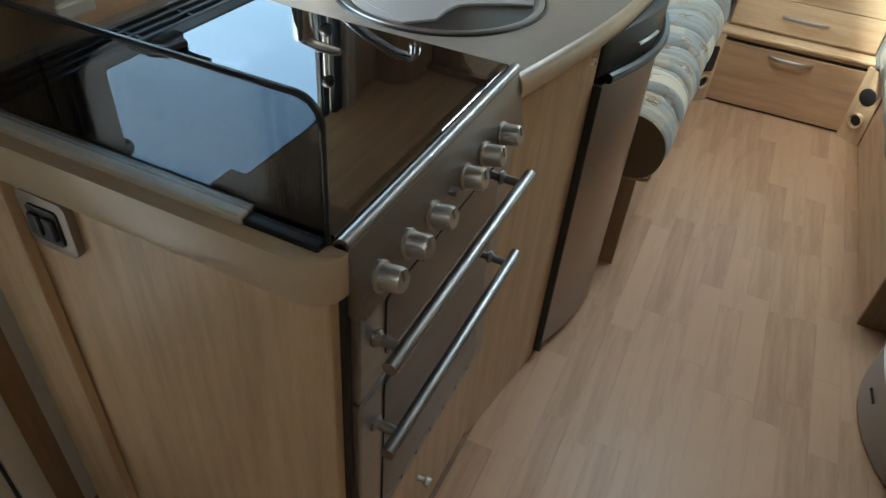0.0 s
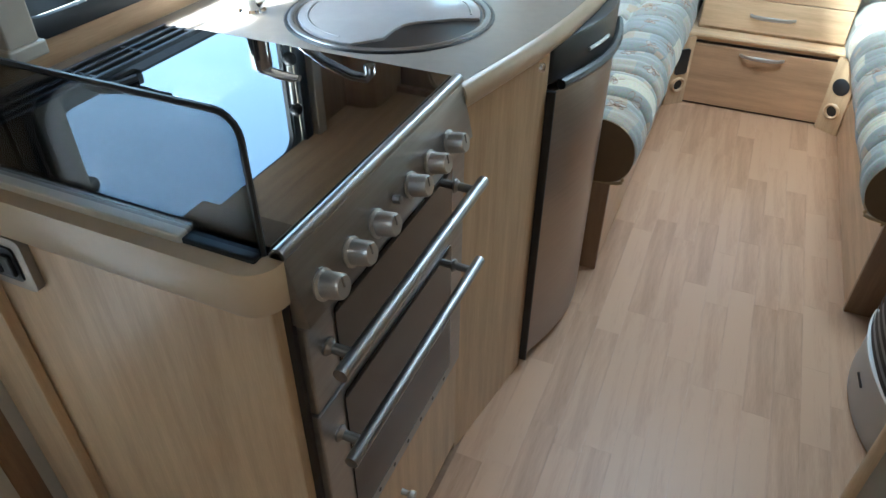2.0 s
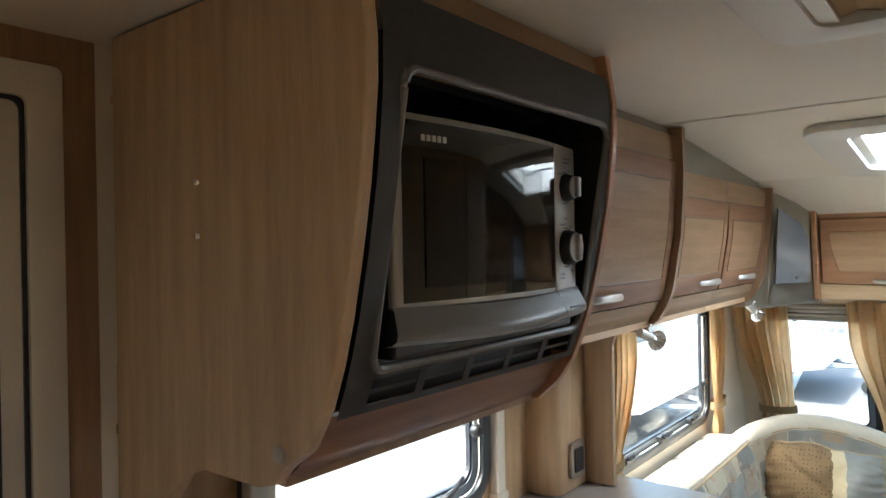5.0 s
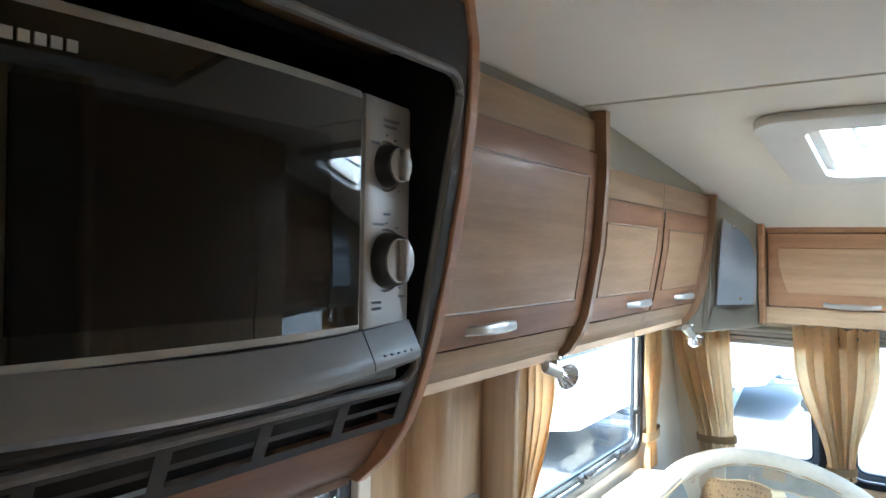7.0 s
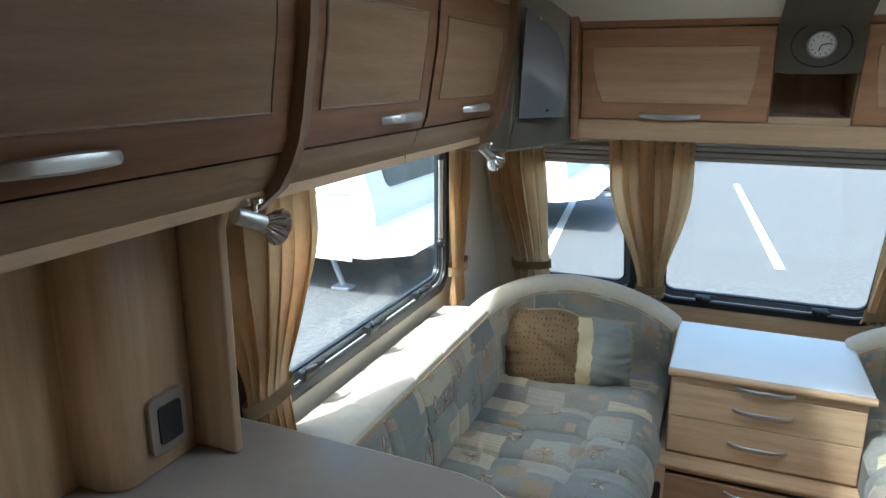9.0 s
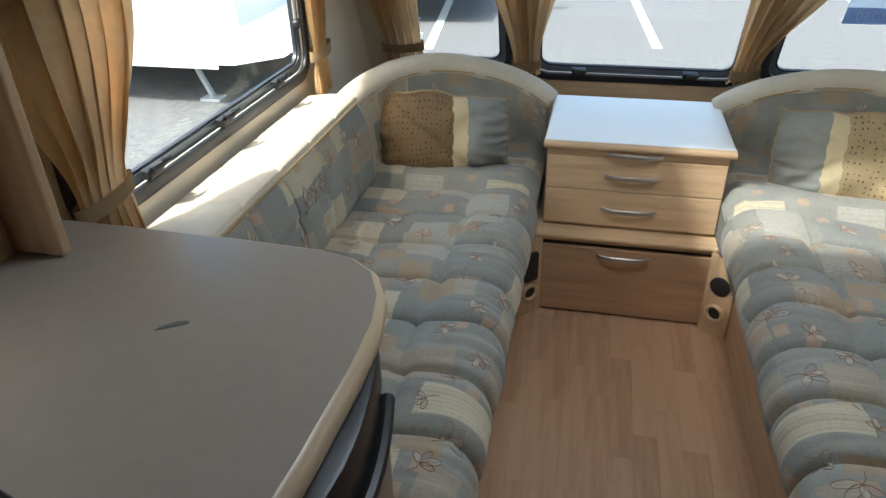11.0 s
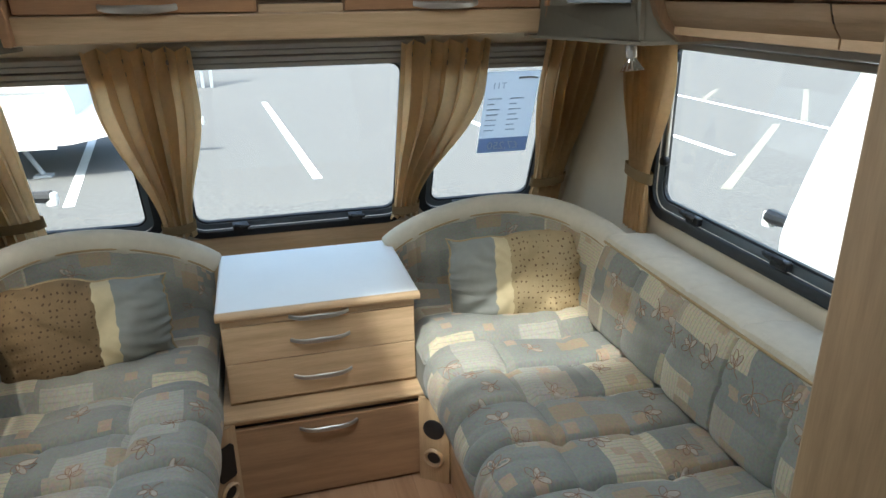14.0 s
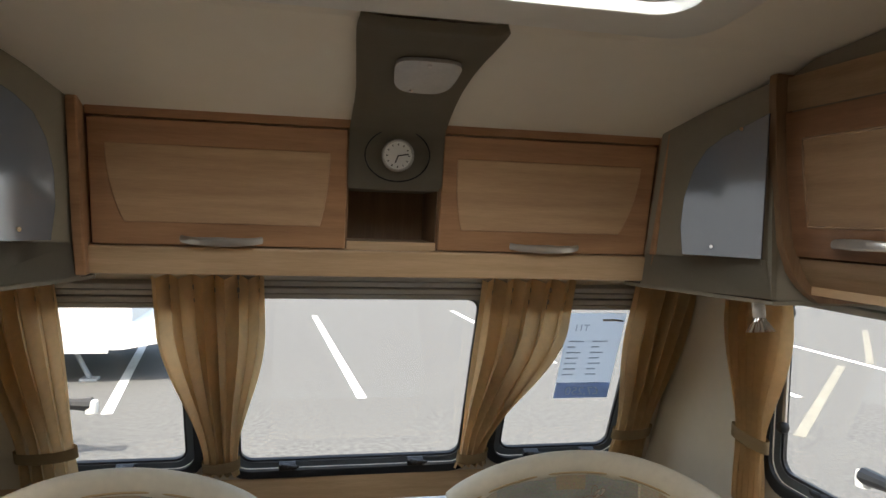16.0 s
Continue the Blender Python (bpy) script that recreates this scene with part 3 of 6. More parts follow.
for i, (f, st) in enumerate(zip(FWIN, ((0.38,), (0.88, 1.307), (1.72, 1.93)))):
    hn = [(f[0] + 0.035, 0.40, 0.62)] if i == 0 else ([(f[2] - 0.035, 0.40, 0.62)])
    window(f"window_{i + 4}", FRONT_M, f, st, ("small" if i != 1 else "wide") + " black-framed raked front window", hinge=hn if i != 1 else None)

# ---- doorway ----
dr = thing("door_frame", "cream aluminium frame round the open doorway", "door frame", (0, -0.17, 0), kind="structure")
part("frame", plate(rrect(DOORWAY[0] - 0.05, DOORWAY[1] - 0.03, DOORWAY[2] + 0.045, DOORWAY[3] + 0.045, 0.012), [rrect(DOORWAY[0], DOORWAY[1], DOORWAY[2], DOORWAY[3], 0.012)], 0.016, LEFT_M, 0.004), ALU, dr, smooth=True)
def door_band(name, a, c, x0, thick, material, label):
    q = DOORWAY
    part(name, plate(rrect(q[0] + a, q[1] + a, q[2] - a, q[3] - a, 0.014), [rrect(q[0] + c, q[1] + c, q[2] - c, q[3] - c, 0.012)], thick, LEFT_M @ pose(0, 0, x0)), material, dr, label)


door_band("rubber_seal", -0.002, 0.006, -0.022, 0.030, RUBBER, "black outer seal")
door_band("inner_strip", 0.006, 0.032, -0.022, 0.026, ALU, "cream inner strip")
door_band("inner_seal", 0.032, 0.040, -0.022, 0.024, RUBBER, "black inner seal")
part("sill", box(-0.04, DOORWAY[0], -0.185, 0.03, DOORWAY[2], -0.168, 0.004), SATIN, dr, "scuffed metal door sill")
struct("step_well", box(0.002, -0.78, -0.20, 0.135, -0.05, -0.172), BLACK, "black step well inside the doorway", "step")
struct("step_riser", box(0.122, -0.76, -0.172, 0.130, -0.07, 0.004), BLACK, "black riser of the step well", "step")
struct("step_end", box(0.002, -0.078, -0.172, 0.17, -0.07, 0.012, 0.003), BLACK, "black end trim of the step well", "step")


lf = thing("entrance_door", "white caravan entrance door, closed, with moulded inner panel", "door", (-0.02, -0.43, -0.17), kind="structure")
# Frosted pane added low in the door to throw light onto the end panel.
DW = (-0.64, 0.30, -0.22, 0.86)
part("leaf", plate(rrect(DOORWAY[0] + 0.004, DOORWAY[1] + 0.004, DOORWAY[2] - 0.004, DOORWAY[3] - 0.004, 0.014), [rrect(*DW, 0.06)], 0.006, LEFT_M @ pose(0, 0, -0.029)), WHITE_PLASTIC, lf)
dw = part("door_window", plate(rrect(DW[0] - 0.006, DW[1] - 0.006, DW[2] + 0.006, DW[3] + 0.006, 0.06), (), 0.004, LEFT_M @ pose(0, 0, -0.034)), FROSTED, lf, "frosted door window, added for light")
part("window_seal", tube([LEFT_M @ Vector((u, v, -0.006)) for u, v in rrect(DW[0] - 0.008, DW[1] - 0.008, DW[2] + 0.008, DW[3] + 0.008, 0.065)], 0.008, 8, True), RUBBER, dw)
part("inner_seal", tube([LEFT_M @ Vector((u, v, -0.006)) for u, v in rrect(DOORWAY[0] + 0.05, DOORWAY[1] + 0.05, DOORWAY[2] - 0.035, 0.25, 0.07)], 0.008, 8, True), RUBBER, lf, "black rubber bead")
part("moulded_pocket", plate(rrect(DOORWAY[0] + 0.07, DOORWAY[1] + 0.07, DOORWAY[2] - 0.055, 0.23, 0.06), (), 0.016, LEFT_M @ pose(0, 0, -0.010), 0.005), WHITE_PLASTIC, lf, smooth=True)
struct("wall_lining_door", plate([(-1.88, 0.006), (-0.79, 0.006), (-0.79, 1.835), (-0.075, 1.835), (-0.075, 0.006), (-0.026, 0.006), (-0.026, 1.882), (-1.88, 1.882)], (), 0.004, LEFT_M), DARK_WOOD, "brown wall lining round the doorway", "wall")
struct("wall_lining", box(0.0, 0.92, 0.90, 0.003, 1.33, 1.42), SHADED_BEECH, "beech wall lining beside the kitchen window", "wall")
struct("wall_lining_low", box(0.0, 0.0, 0.90, 0.003, 0.92, 0.965), BEECH_Y, "beech wall lining under the kitchen window", "wall")
struct("wall_lining_side", box(0.0, 0.0, 0.965, 0.003, 0.22, 1.42), SHADED_BEECH, "beech wall lining beside the kitchen window", "wall")


def side_x(z, pr):
    return float(np.interp(z, [p[0] for p in pr], [p[1] for p in pr]))


LOCKER = [(1.355, 0.27), (1.37, 0.305), (1.40, 0.330), (1.46, 0.355), (1.60, 0.378), (1.75, 0.388), (1.88, 0.385)]
OVEN_UNIT = [(1.32, 0.392), (1.345, 0.425), (1.40, 0.463), (1.45, 0.483), (1.50, 0.498), (1.58, 0.516), (1.66, 0.530), (1.74, 0.539), (1.80, 0.540), (1.88, 0.528)]


def curved(y0, y1, z0, z1, off, thick, pr=LOCKER, ny=4, nz=14, hole=None, right=False):
    """A board that follows a locker's bowed front."""
    b = grid(lambda u, v: Vector((side_x(z0 + (z1 - z0) * v, pr) + off, y0 + (y1 - y0) * u, z0 + (z1 - z0) * v)), ny, nz)
    bmesh.ops.solidify(b, geom=list(b.faces), thickness=thick)
    return mirror_x(b) if right else b


def bow_handle(c, along, out, parent, length=0.115, mat_=SATIN, r=0.010):
    c, a, o = Vector(c), Vector(along), Vector(out)
    n = 12
    pts, rad = [], []
    for i in range(n + 1):
        s = i / n * 2 - 1
        pts.append(c + a * s * length / 2 + o * (0.024 * (1 - s ** 4)))
        rad.append(r * (1.0 - 0.25 * abs(s)))
    part("handle", tube(pts, rad, 8, flat=0.55, up=o), mat_, parent, "satin nickel bow handle", smooth=True)


def end_board(y, thick, pr, z0, z1, label_mat, parent, right=False, extra=0.006):
    zs = np.linspace(z0, z1, 16)
    prof = [(0.0, z0)] + [(side_x(z, pr) + extra, z) for z in zs] + [(0.0, z1)]
    b = plate(prof, (), thick, XZ(y + thick), 0.0)
    part("end_board", mirror_x(b) if right else b, label_mat, parent, "brown curved end board")


def locker(y0, y1, handle_y, top0, top1, right=False, ends=True):
    side = "right" if right else ""
    t = thing("overhead_locker", "beech overhead locker with bowed cherry-framed door, closed", "cupboard", (W if right else 0.0, (y0 + y1) / 2, 1.36), "overhead lockers")
    fix = (lambda b: mirror_x(b)) if right else (lambda b: b)
    part("body", fix(box(0.004, y0, 1.362, 0.30, y1, 1.40)), BEECH_Y, t)
    part("bottom_rail", curved(y0, y1, 1.357, 1.432, -0.012, 0.016, right=right, nz=8), BEECH_Y, t, "plain beech lower rail")
    part("top_rail", curved(y0, y1, top0 - 0.064, top0, -0.012, 0.016, right=right), BEECH_Y, t, "plain beech upper rail")
    d = part("door", curved(y0 + 0.004, y1 - 0.004, 1.436, top0 - 0.068, -0.006, 0.016, right=right), CHERRY_Y, t, "cherry door frame", smooth=True)
    part("panel", curved(y0 + 0.045, y1 - 0.05, 1.492, top0 - 0.12, -0.0045, 0.0015, right=right, nz=20), PANEL_Y, d, "pale beech centre panel", smooth=True)
    g = [(y0 + 0.045, 1.492), (y1 - 0.05, 1.492), (y1 - 0.05, top0 - 0.12), (y0 + 0.045, top0 - 0.12)]
    pts = []
    for (a, c), (e, f) in zip(g, g[1:] + g[:1]):
        for k in range(10):
            z = c + (f - c) * k / 10
            pts.append((side_x(z, LOCKER) - 0.0050, a + (e - a) * k / 10, z))
    part("bead", fix(tube(pts, 0.0026, 6, True)), DARK_WOOD, d, "dark groove round the panel")
    hx = side_x(1.462, LOCKER) - 0.008
    bow_handle((W - hx if right else hx, handle_y, 1.462), (0, 1, 0), (-1 if right else 1, 0, 0.12), d, 0.15, r=0.010)
    if ends:
        end_board(y1, 0.02, LOCKER, 1.345, top1, DARK_WOOD, t, right, 0.012)
    return t


def ceil_at(y):
    return float(np.interp(y, [BEND_Y, FRONT_Y, 2.466], [CEIL_Z, FRONT_Z, 1.691]))


locker(0.537, 1.268, 0.90, 1.860, 1.880)
locker(1.292, 1.738, 1.62, 1.772, 1.82, ends=False)
locker(1.742, 2.20, 2.02, 1.772, 1.778)
locker(1.342, 1.738, 1.56, 1.772, 1.82, True, ends=False)
locker(1.742, 2.20, 2.02, 1.772, 1.778, True)
for nm, x0, x1, y0 in (("west", 0.0, 0.362, 0.537), ("east", W - 0.362, W, 1.34)):
    ys = [y0, 1.23, 1.5, 1.8, 2.15, 2.22]
    b = prism([(y0, 1.70)] + [(2.22, 1.70)] + [(y, ceil_at(y) - 0.003) for y in reversed(ys)], frame_m((x0, 0, 0), (0, 1, 0), (0, 0, 1)), x1 - x0)
    struct("trim_" + nm, b, OLIVE, "olive-grey filler between lockers and ceiling", "trim")


# ---- front lockers ----
def front_lockers():
    m = frame_m((0, 2.563, 1.344), (1, 0, 0), (0, -0.178, 0.984))
    c = 1.105
    for x0, x1, hx, s in ((0.498, 1.008, 0.752, -1), (1.202, 1.704, 1.452, 1)):
        t = thing("front_locker", "beech front locker with cherry-framed lift-up door, closed", "cupboard", ((x0 + x1) / 2, 2.6, 1.36), "front lockers")
        part("body", prism([(2.59, 1.352), (2.70, 1.352), (2.70, 1.60), (2.51, 1.672), (2.53, 1.60)], frame_m((x0, 0, 0), (0, 1, 0), (0, 0, 1)), x1 - x0), BEECH_X, t)
        part("top_rail", plate([(x0, 0.331), (x1, 0.331), (x1, 0.362), (x0, 0.362)], (), 0.016, m, 0.002), CHERRY_X, t, "plain upper rail")
        d = part("door", plate([(x0 + 0.004, 0.076), (x1 - 0.004, 0.076), (x1 - 0.004, 0.328), (x0 + 0.004, 0.328)], (), 0.02, m, 0.003), CHERRY_X, t, "cherry door frame")
        lo, hi, vb, vt = x0 + 0.036, x1 - 0.040, 0.124, 0.279
        out = []
        for k in range(9):
            u = k / 8
            out.append((lo + (0.030 if s < 0 else 0.018) * (1 - u) ** 2.2, vb + (vt - vb) * u))
        for k in range(9):
            u = 1 - k / 8
            out.append((hi - (0.018 if s < 0 else 0.036) * (1 - u) ** 2.2, vb + (vt - vb) * u))
        part("panel", plate(out, (), 0.004, m @ pose(0, 0, 0.0195), 0.0015), PANEL_X, d, "pale beech centre panel")
        part("groove", tube([m @ Vector((x, v, 0.0205)) for x, v in out], 0.0015, 5, True), CHERRY_X, d)
        hp = m @ Vector((hx, 0.090, 0.02))
        bow_handle(hp, (1, 0, 0), m.to_3x3() @ Vector((0, 0, 1)), d, 0.160)
    # niche, lower rail, ends
    r = thing("locker_rail", "beech rail under the front lockers", "rail", (c, 2.58, 1.35))
    part("rail", plate([(0.49, 0.014), (1.712, 0.014), (1.712, 0.073), (0.49, 0.073)], (), 0.024, m, 0.004), BEECH_X, r)
    part("underside", box(0.02, 2.565, 1.352, W - 0.02, 3.08, 1.362), BEECH_X, r)
    for x in (0.476, 1.706):
        part("end_board", plate([(2.60, 1.352), (2.52, 1.70), (2.462, 1.712), (2.447, 1.69), (2.495, 1.42), (2.515, 1.352)], (), 0.02, frame_m((x, 0, 0), (0, 1, 0), (0, 0, 1)), 0.003), CHERRY_X, r, "cherry end board")
    n = thing("niche", "open beech niche between the front lockers, inside darkened for shade", "shelf", (c, 2.6, 1.42))
    part("ceiling", box(1.008, 2.510, 1.545, 1.202, 2.715, 1.552), OLIVE, n)
    part("shelf", box(1.008, 2.535, 1.412, 1.202, 2.72, 1.432), BEECH_X, n)
    # Back and cheeks take the dark veneer to paint in the niche's shade.
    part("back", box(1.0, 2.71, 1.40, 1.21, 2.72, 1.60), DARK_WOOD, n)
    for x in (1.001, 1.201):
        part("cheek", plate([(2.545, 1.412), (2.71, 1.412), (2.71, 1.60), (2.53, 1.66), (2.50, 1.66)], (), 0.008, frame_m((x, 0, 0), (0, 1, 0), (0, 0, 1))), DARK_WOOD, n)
    return m


FL_M = front_lockers()


def console():
    """Olive ceiling console with clock and lamp."""
    t = thing("ceiling_console", "olive-grey ceiling console with clock and lamp", "console", (1.09, 2.4, 1.70))
    # centre line with the reach to either side: straight on the one, flared on the other
    pts = [((FL_M @ Vector((0, v, 0.03))), 1.005, 1.205) for v in (0.208, 0.27, 0.325)]
    pts += [(Vector((0, y, ceil_at(y) - 0.022)), a, c) for y, a, c in ((2.43, 1.006, 1.205), (2.38, 1.007, 1.204), (2.33, 1.006, 1.205), (2.27, 1.001, 1.211), (2.22, 0.997, 1.221), (2.185, 0.994, 1.231), (2.15, 0.992, 1.239), (2.125, 0.992, 1.238), (2.112, 0.996, 1.228))]
    nu = len(pts) - 1

    def f(u, v):
        i = min(int(u * nu), nu - 1)
        k = u * nu - i
        p = pts[i][0].lerp(pts[i + 1][0], k)
        a, c = pts[i][1] * (1 - k) + pts[i + 1][1] * k, pts[i][2] * (1 - k) + pts[i + 1][2] * k
        return Vector((a + (c - a) * v, p.y, p.z + 0.008 * abs(2 * v - 1) ** 6 + 0.012 * max(0, u - 0.93) / 0.07))
    b = grid(f, 36, 12)
    bmesh.ops.solidify(b, geom=list(b.faces), thickness=0.03)
    part("housing", b, OLIVE, t, smooth=True)
    cm = FL_M @ pose(1.106, 0.282, 0.033)
    ck = part("clock", lathe([(0, 0), (0.032, 0), (0.033, 0.004), (0.030, 0.007), (0.027, 0.006), (0, 0.006)], cm, 28), WHITE_PLASTIC, t, "round white clock face in a silver rim", smooth=True)
    part("rim", tube([cm @ Vector((0.0315 * math.cos(a), 0.0315 * math.sin(a), 0.006)) for a in np.linspace(0, math.tau, 28)[:-1]], 0.003, 6, True), SATIN, ck)
    part("groove", tube([cm @ Vector((0.068 * math.cos(a), 0.055 * math.sin(a), 0.001)) for a in np.linspace(0, math.tau, 36)[:-1]], 0.0015, 5, True), BLACK, t)
    for a, ln in ((80, 0.022), (200, 0.016)):
        a = radians(a)
        part("clock_pointer", tube([cm @ Vector((0, 0, 0.008)), cm @ Vector((ln * math.sin(a), ln * math.cos(a), 0.008))], 0.0014, 5), BLACK, ck)
    for k in range(12):
        a = k * math.tau / 12
        part("hour_mark", tube([cm @ Vector((0.021 * math.sin(a), 0.021 * math.cos(a), 0.0068)), cm @ Vector((0.025 * math.sin(a), 0.025 * math.cos(a), 0.0068))], 0.001, 4), BLACK, ck)
    lm = frame_m((1.122, 2.255, ceil_at(2.255) - 0.024), (1, 0, 0), (0, -0.945, 0.326))
    lens_shape = [((0.056 + 0.012 * math.sin(a)) * math.copysign(abs(math.cos(a)) ** 0.5, math.cos(a)), 0.055 * math.copysign(abs(math.sin(a)) ** 0.6, math.sin(a))) for a in np.linspace(0, math.tau, 33)[:-1]]
    ln = part("lamp_lens", plate(lens_shape, (), 0.008, lm, 0.003), LENS, t, "greyish frosted lamp lens, unlit")
    for u, v in ((0.0, 0.043), (-0.02, -0.045)):
        part("screw", lathe([(0, 0), (0.004, 0), (0.003, 0.003), (0, 0.003)], lm @ pose(u, v, 0.008), 8), SATIN, ln)


console()


def corner_panel(right):
    t = thing("wall_mirror", "olive-grey corner fitting with pale acrylic mirror", "mirror", (W - 0.4 if right else 0.4, 2.35, 1.36), "corner panels")
    a, c = Vector((0.375, 2.215, 0)), Vector((0.50, 2.50, 0))
    d = (c - a).normalized()
    n = Vector((d.y, -d.x, 0))
    fx = mirror_x if right else (lambda b: b)
    b = bmesh.new()
    vs = [b.verts.new(p) for p in ((0.375, 2.215, 1.35), (0.478, 2.545, 1.345), (0.480, 2.465, 1.70), (0.395, 2.215, 1.765))]
    b.faces.new(vs)
    bmesh.ops.subdivide_edges(b, edges=b.edges, cuts=3, use_grid_fill=True)
    bmesh.ops.solidify(b, geom=list(b.faces), thickness=0.015)
    part("backing", fx(b), OLIVE, t)
    m = frame_m((0.388, 2.222, 1.43), (0.115, 0.20, -0.0), (0.02, -0.03, 0.27))
    out = [(0, 0), (0.165, 0.0), (0.171, 0.06), (0.165, 0.12), (0.147, 0.175), (0.12, 0.215), (0.085, 0.238), (0.0, 0.275)]
    part("mirror_plate", fx(plate(out, (), 0.006, m @ pose(0, 0, 0.012), 0.001)), ACRYLIC, t, "pale grey mirror acrylic")
    for u, v in ((0.1, 0.02), (0.05, 0.25)):
        part("screw", fx(lathe([(0, 0), (0.005, 0), (0.004, 0.003), (0, 0.003)], m @ pose(u, v, 0.018), 8)), CHROME, t)
    b = bmesh.new()
    vs = [b.verts.new(p) for p in ((0.380, 2.214, 1.352), (0.480, 2.535, 1.350), (0.480, 2.52, 1.418), (0.392, 2.214, 1.425))]
    b.faces.new(vs)
    bmesh.ops.solidify(b, geom=list(b.faces), thickness=0.006)
    part("lower_band", fx(b), OLIVE, t)
    part("side_filler", fx(plate([(0.02, 1.338), (0.36, 1.338), (0.396, 1.42), (0.396, 1.745), (0.02, 1.745)], (), 0.006, XZ(2.229))), OLIVE, t)
    part("underside", fx(plate([(0.02, 2.216), (0.37, 2.216), (0.487, 2.57), (0.487, 2.61), (0.02, 2.61)], (), 0.008, XY(1.339))), OLIVE, t)


corner_panel(False)
corner_panel(True)


# ---- kitchen ----
def kitchen_base():
    t = thing("kitchen_unit", "beech kitchen base unit between cooker and fridge", "cabinet", (0.3, 0.65, 0))
    part("end_panel", box(0.10, -0.005, 0.0, 0.603, 0.012, 0.862, 0.002), BEECH, t, "pale beech end panel")
    b = plate([(0.02, 0.492), (0.612, 0.492), (0.664, 0.795), (0.664, 0.80), (0.02, 0.80)], (), 0.862, XY(0.0))
    part("cupboard", b, BEECH, t, "plain beech front between cooker and fridge")
    part("far_panel", box(0.02, 1.262, 0.0, 0.66, 1.28, 0.862), BEECH, t)
    part("plinth", box(0.05, 0.02, 0.0, 0.595, 0.49, 0.03), DARK_WOOD, t)
    part("lock", lathe([(0, 0), (0.009, 0), (0.009, 0.006), (0.006, 0.01), (0, 0.01)], pose(0.667, 0.72, 0.845, 0, 90, 10), 12), CHROME, t)
    d = part("drawer", plate([(0.02, 0.03), (0.488, 0.03), (0.488, 0.298), (0.02, 0.298)], (), 0.018, YZ(0.597), 0.002), BEECH, t, "plain beech lower drawer front")
    part("knob", lathe([(0, 0), (0.006, 0), (0.005, 0.012), (0.010, 0.018), (0.009, 0.026), (0, 0.028)], pose(0.615, 0.23, 0.20, 0, 90, 0), 12), SATIN, d, smooth=True)


kitchen_base()


def worktop():
    t = thing("worktop", "scuffed grey-taupe kitchen worktop with rounded edge", "worktop", (0.3, 0.7, 0.865))
    front = [(0.600, 0.485), (0.625, 0.60), (0.648, 0.71), (0.668, 0.85), (0.680, 1.0), (0.686, 1.15), (0.684, 1.24), (0.672, 1.30), (0.645, 1.35), (0.605, 1.378), (0.55, 1.392), (0.40, 1.40), (0.18, 1.405), (0.004, 1.405)]
    part("top", plate([(0.004, 0.485)] + [(x + 0.010, y + 0.010 * smoothstep(1.25, 1.40, y)) for x, y in front[:-1]] + [(0.004, 1.415)], [[(0.375 + 0.172 * math.cos(a), 0.715 + 0.172 * math.sin(a)) for a in np.linspace(0, math.tau, 40)[:-1]]], 0.035, XY(0.865)), WORK, t)
    part("edge", tube([(x + 0.009, y + 0.009 * smoothstep(1.25, 1.40, y), 0.877) for x, y in front], 0.015, 12, flat=1.5), EDGE, t, "rounded taupe edge", smooth=True)
    sc = plate([(0.422, 1.166), (0.433, 1.172), (0.458, 1.188), (0.456, 1.194), (0.442, 1.190), (0.426, 1.177)], (), 0.0006, XY(0.9001))
    part("scuff", sc, GREY_PLASTIC, t, "small dark chip in the laminate")
    part("end_top", box(0.004, 0.0, 0.865, 0.10, 0.485, 0.90), WORK, t)
    e = [(0.10, 0.016), (0.10, -0.024)] + [(0.576 + 0.038 * math.sin(a), 0.014 - 0.038 * math.cos(a)) for a in np.linspace(0, math.pi / 2, 8)] + [(0.614, 0.016)]
    part("end_edge", plate(e, (), 0.056, XY(0.846), 0.013), EDGE, t, "thick rounded end edge", smooth=True)
    part("channel", box(0.06, -0.004, 0.900, 0.50, 0.026, 0.912, 0.002), ALU, t, "aluminium channel holding the glass guard")
    part("channel_cap", box(0.50, -0.002, 0.899, 0.59, 0.024, 0.908, 0.002), BLACK, t)


worktop()


def glass_guard():
    pts = [(0.10, 0.905), (0.592, 0.905), (0.592, 1.03)] + [(0.567 + 0.025 * math.cos(a), 1.035 + 0.025 * math.sin(a)) for a in np.linspace(0, math.pi / 2, 6)] + [(0.10, 1.06)]
    t = thing("glass_guard", "dark tinted glass guard standing at the hob's end", "glass panel", (0.35, 0.012, 0.905))
    part("glass", plate(pts, (), 0.006, XZ(0.015), 0.0), TINTED, t)
    part("rim", tube([(x, 0.012, z) for x, z in pts[1:]], 0.0035, 6), BLACK, t, "black rubber rim")
    part("buffer", lathe([(0, 0), (0.006, 0), (0.006, 0.006), (0, 0.007)], pose(0.16, 0.016, 0.94, 90, 0, 180), 12), BLACK, t)


glass_guard()


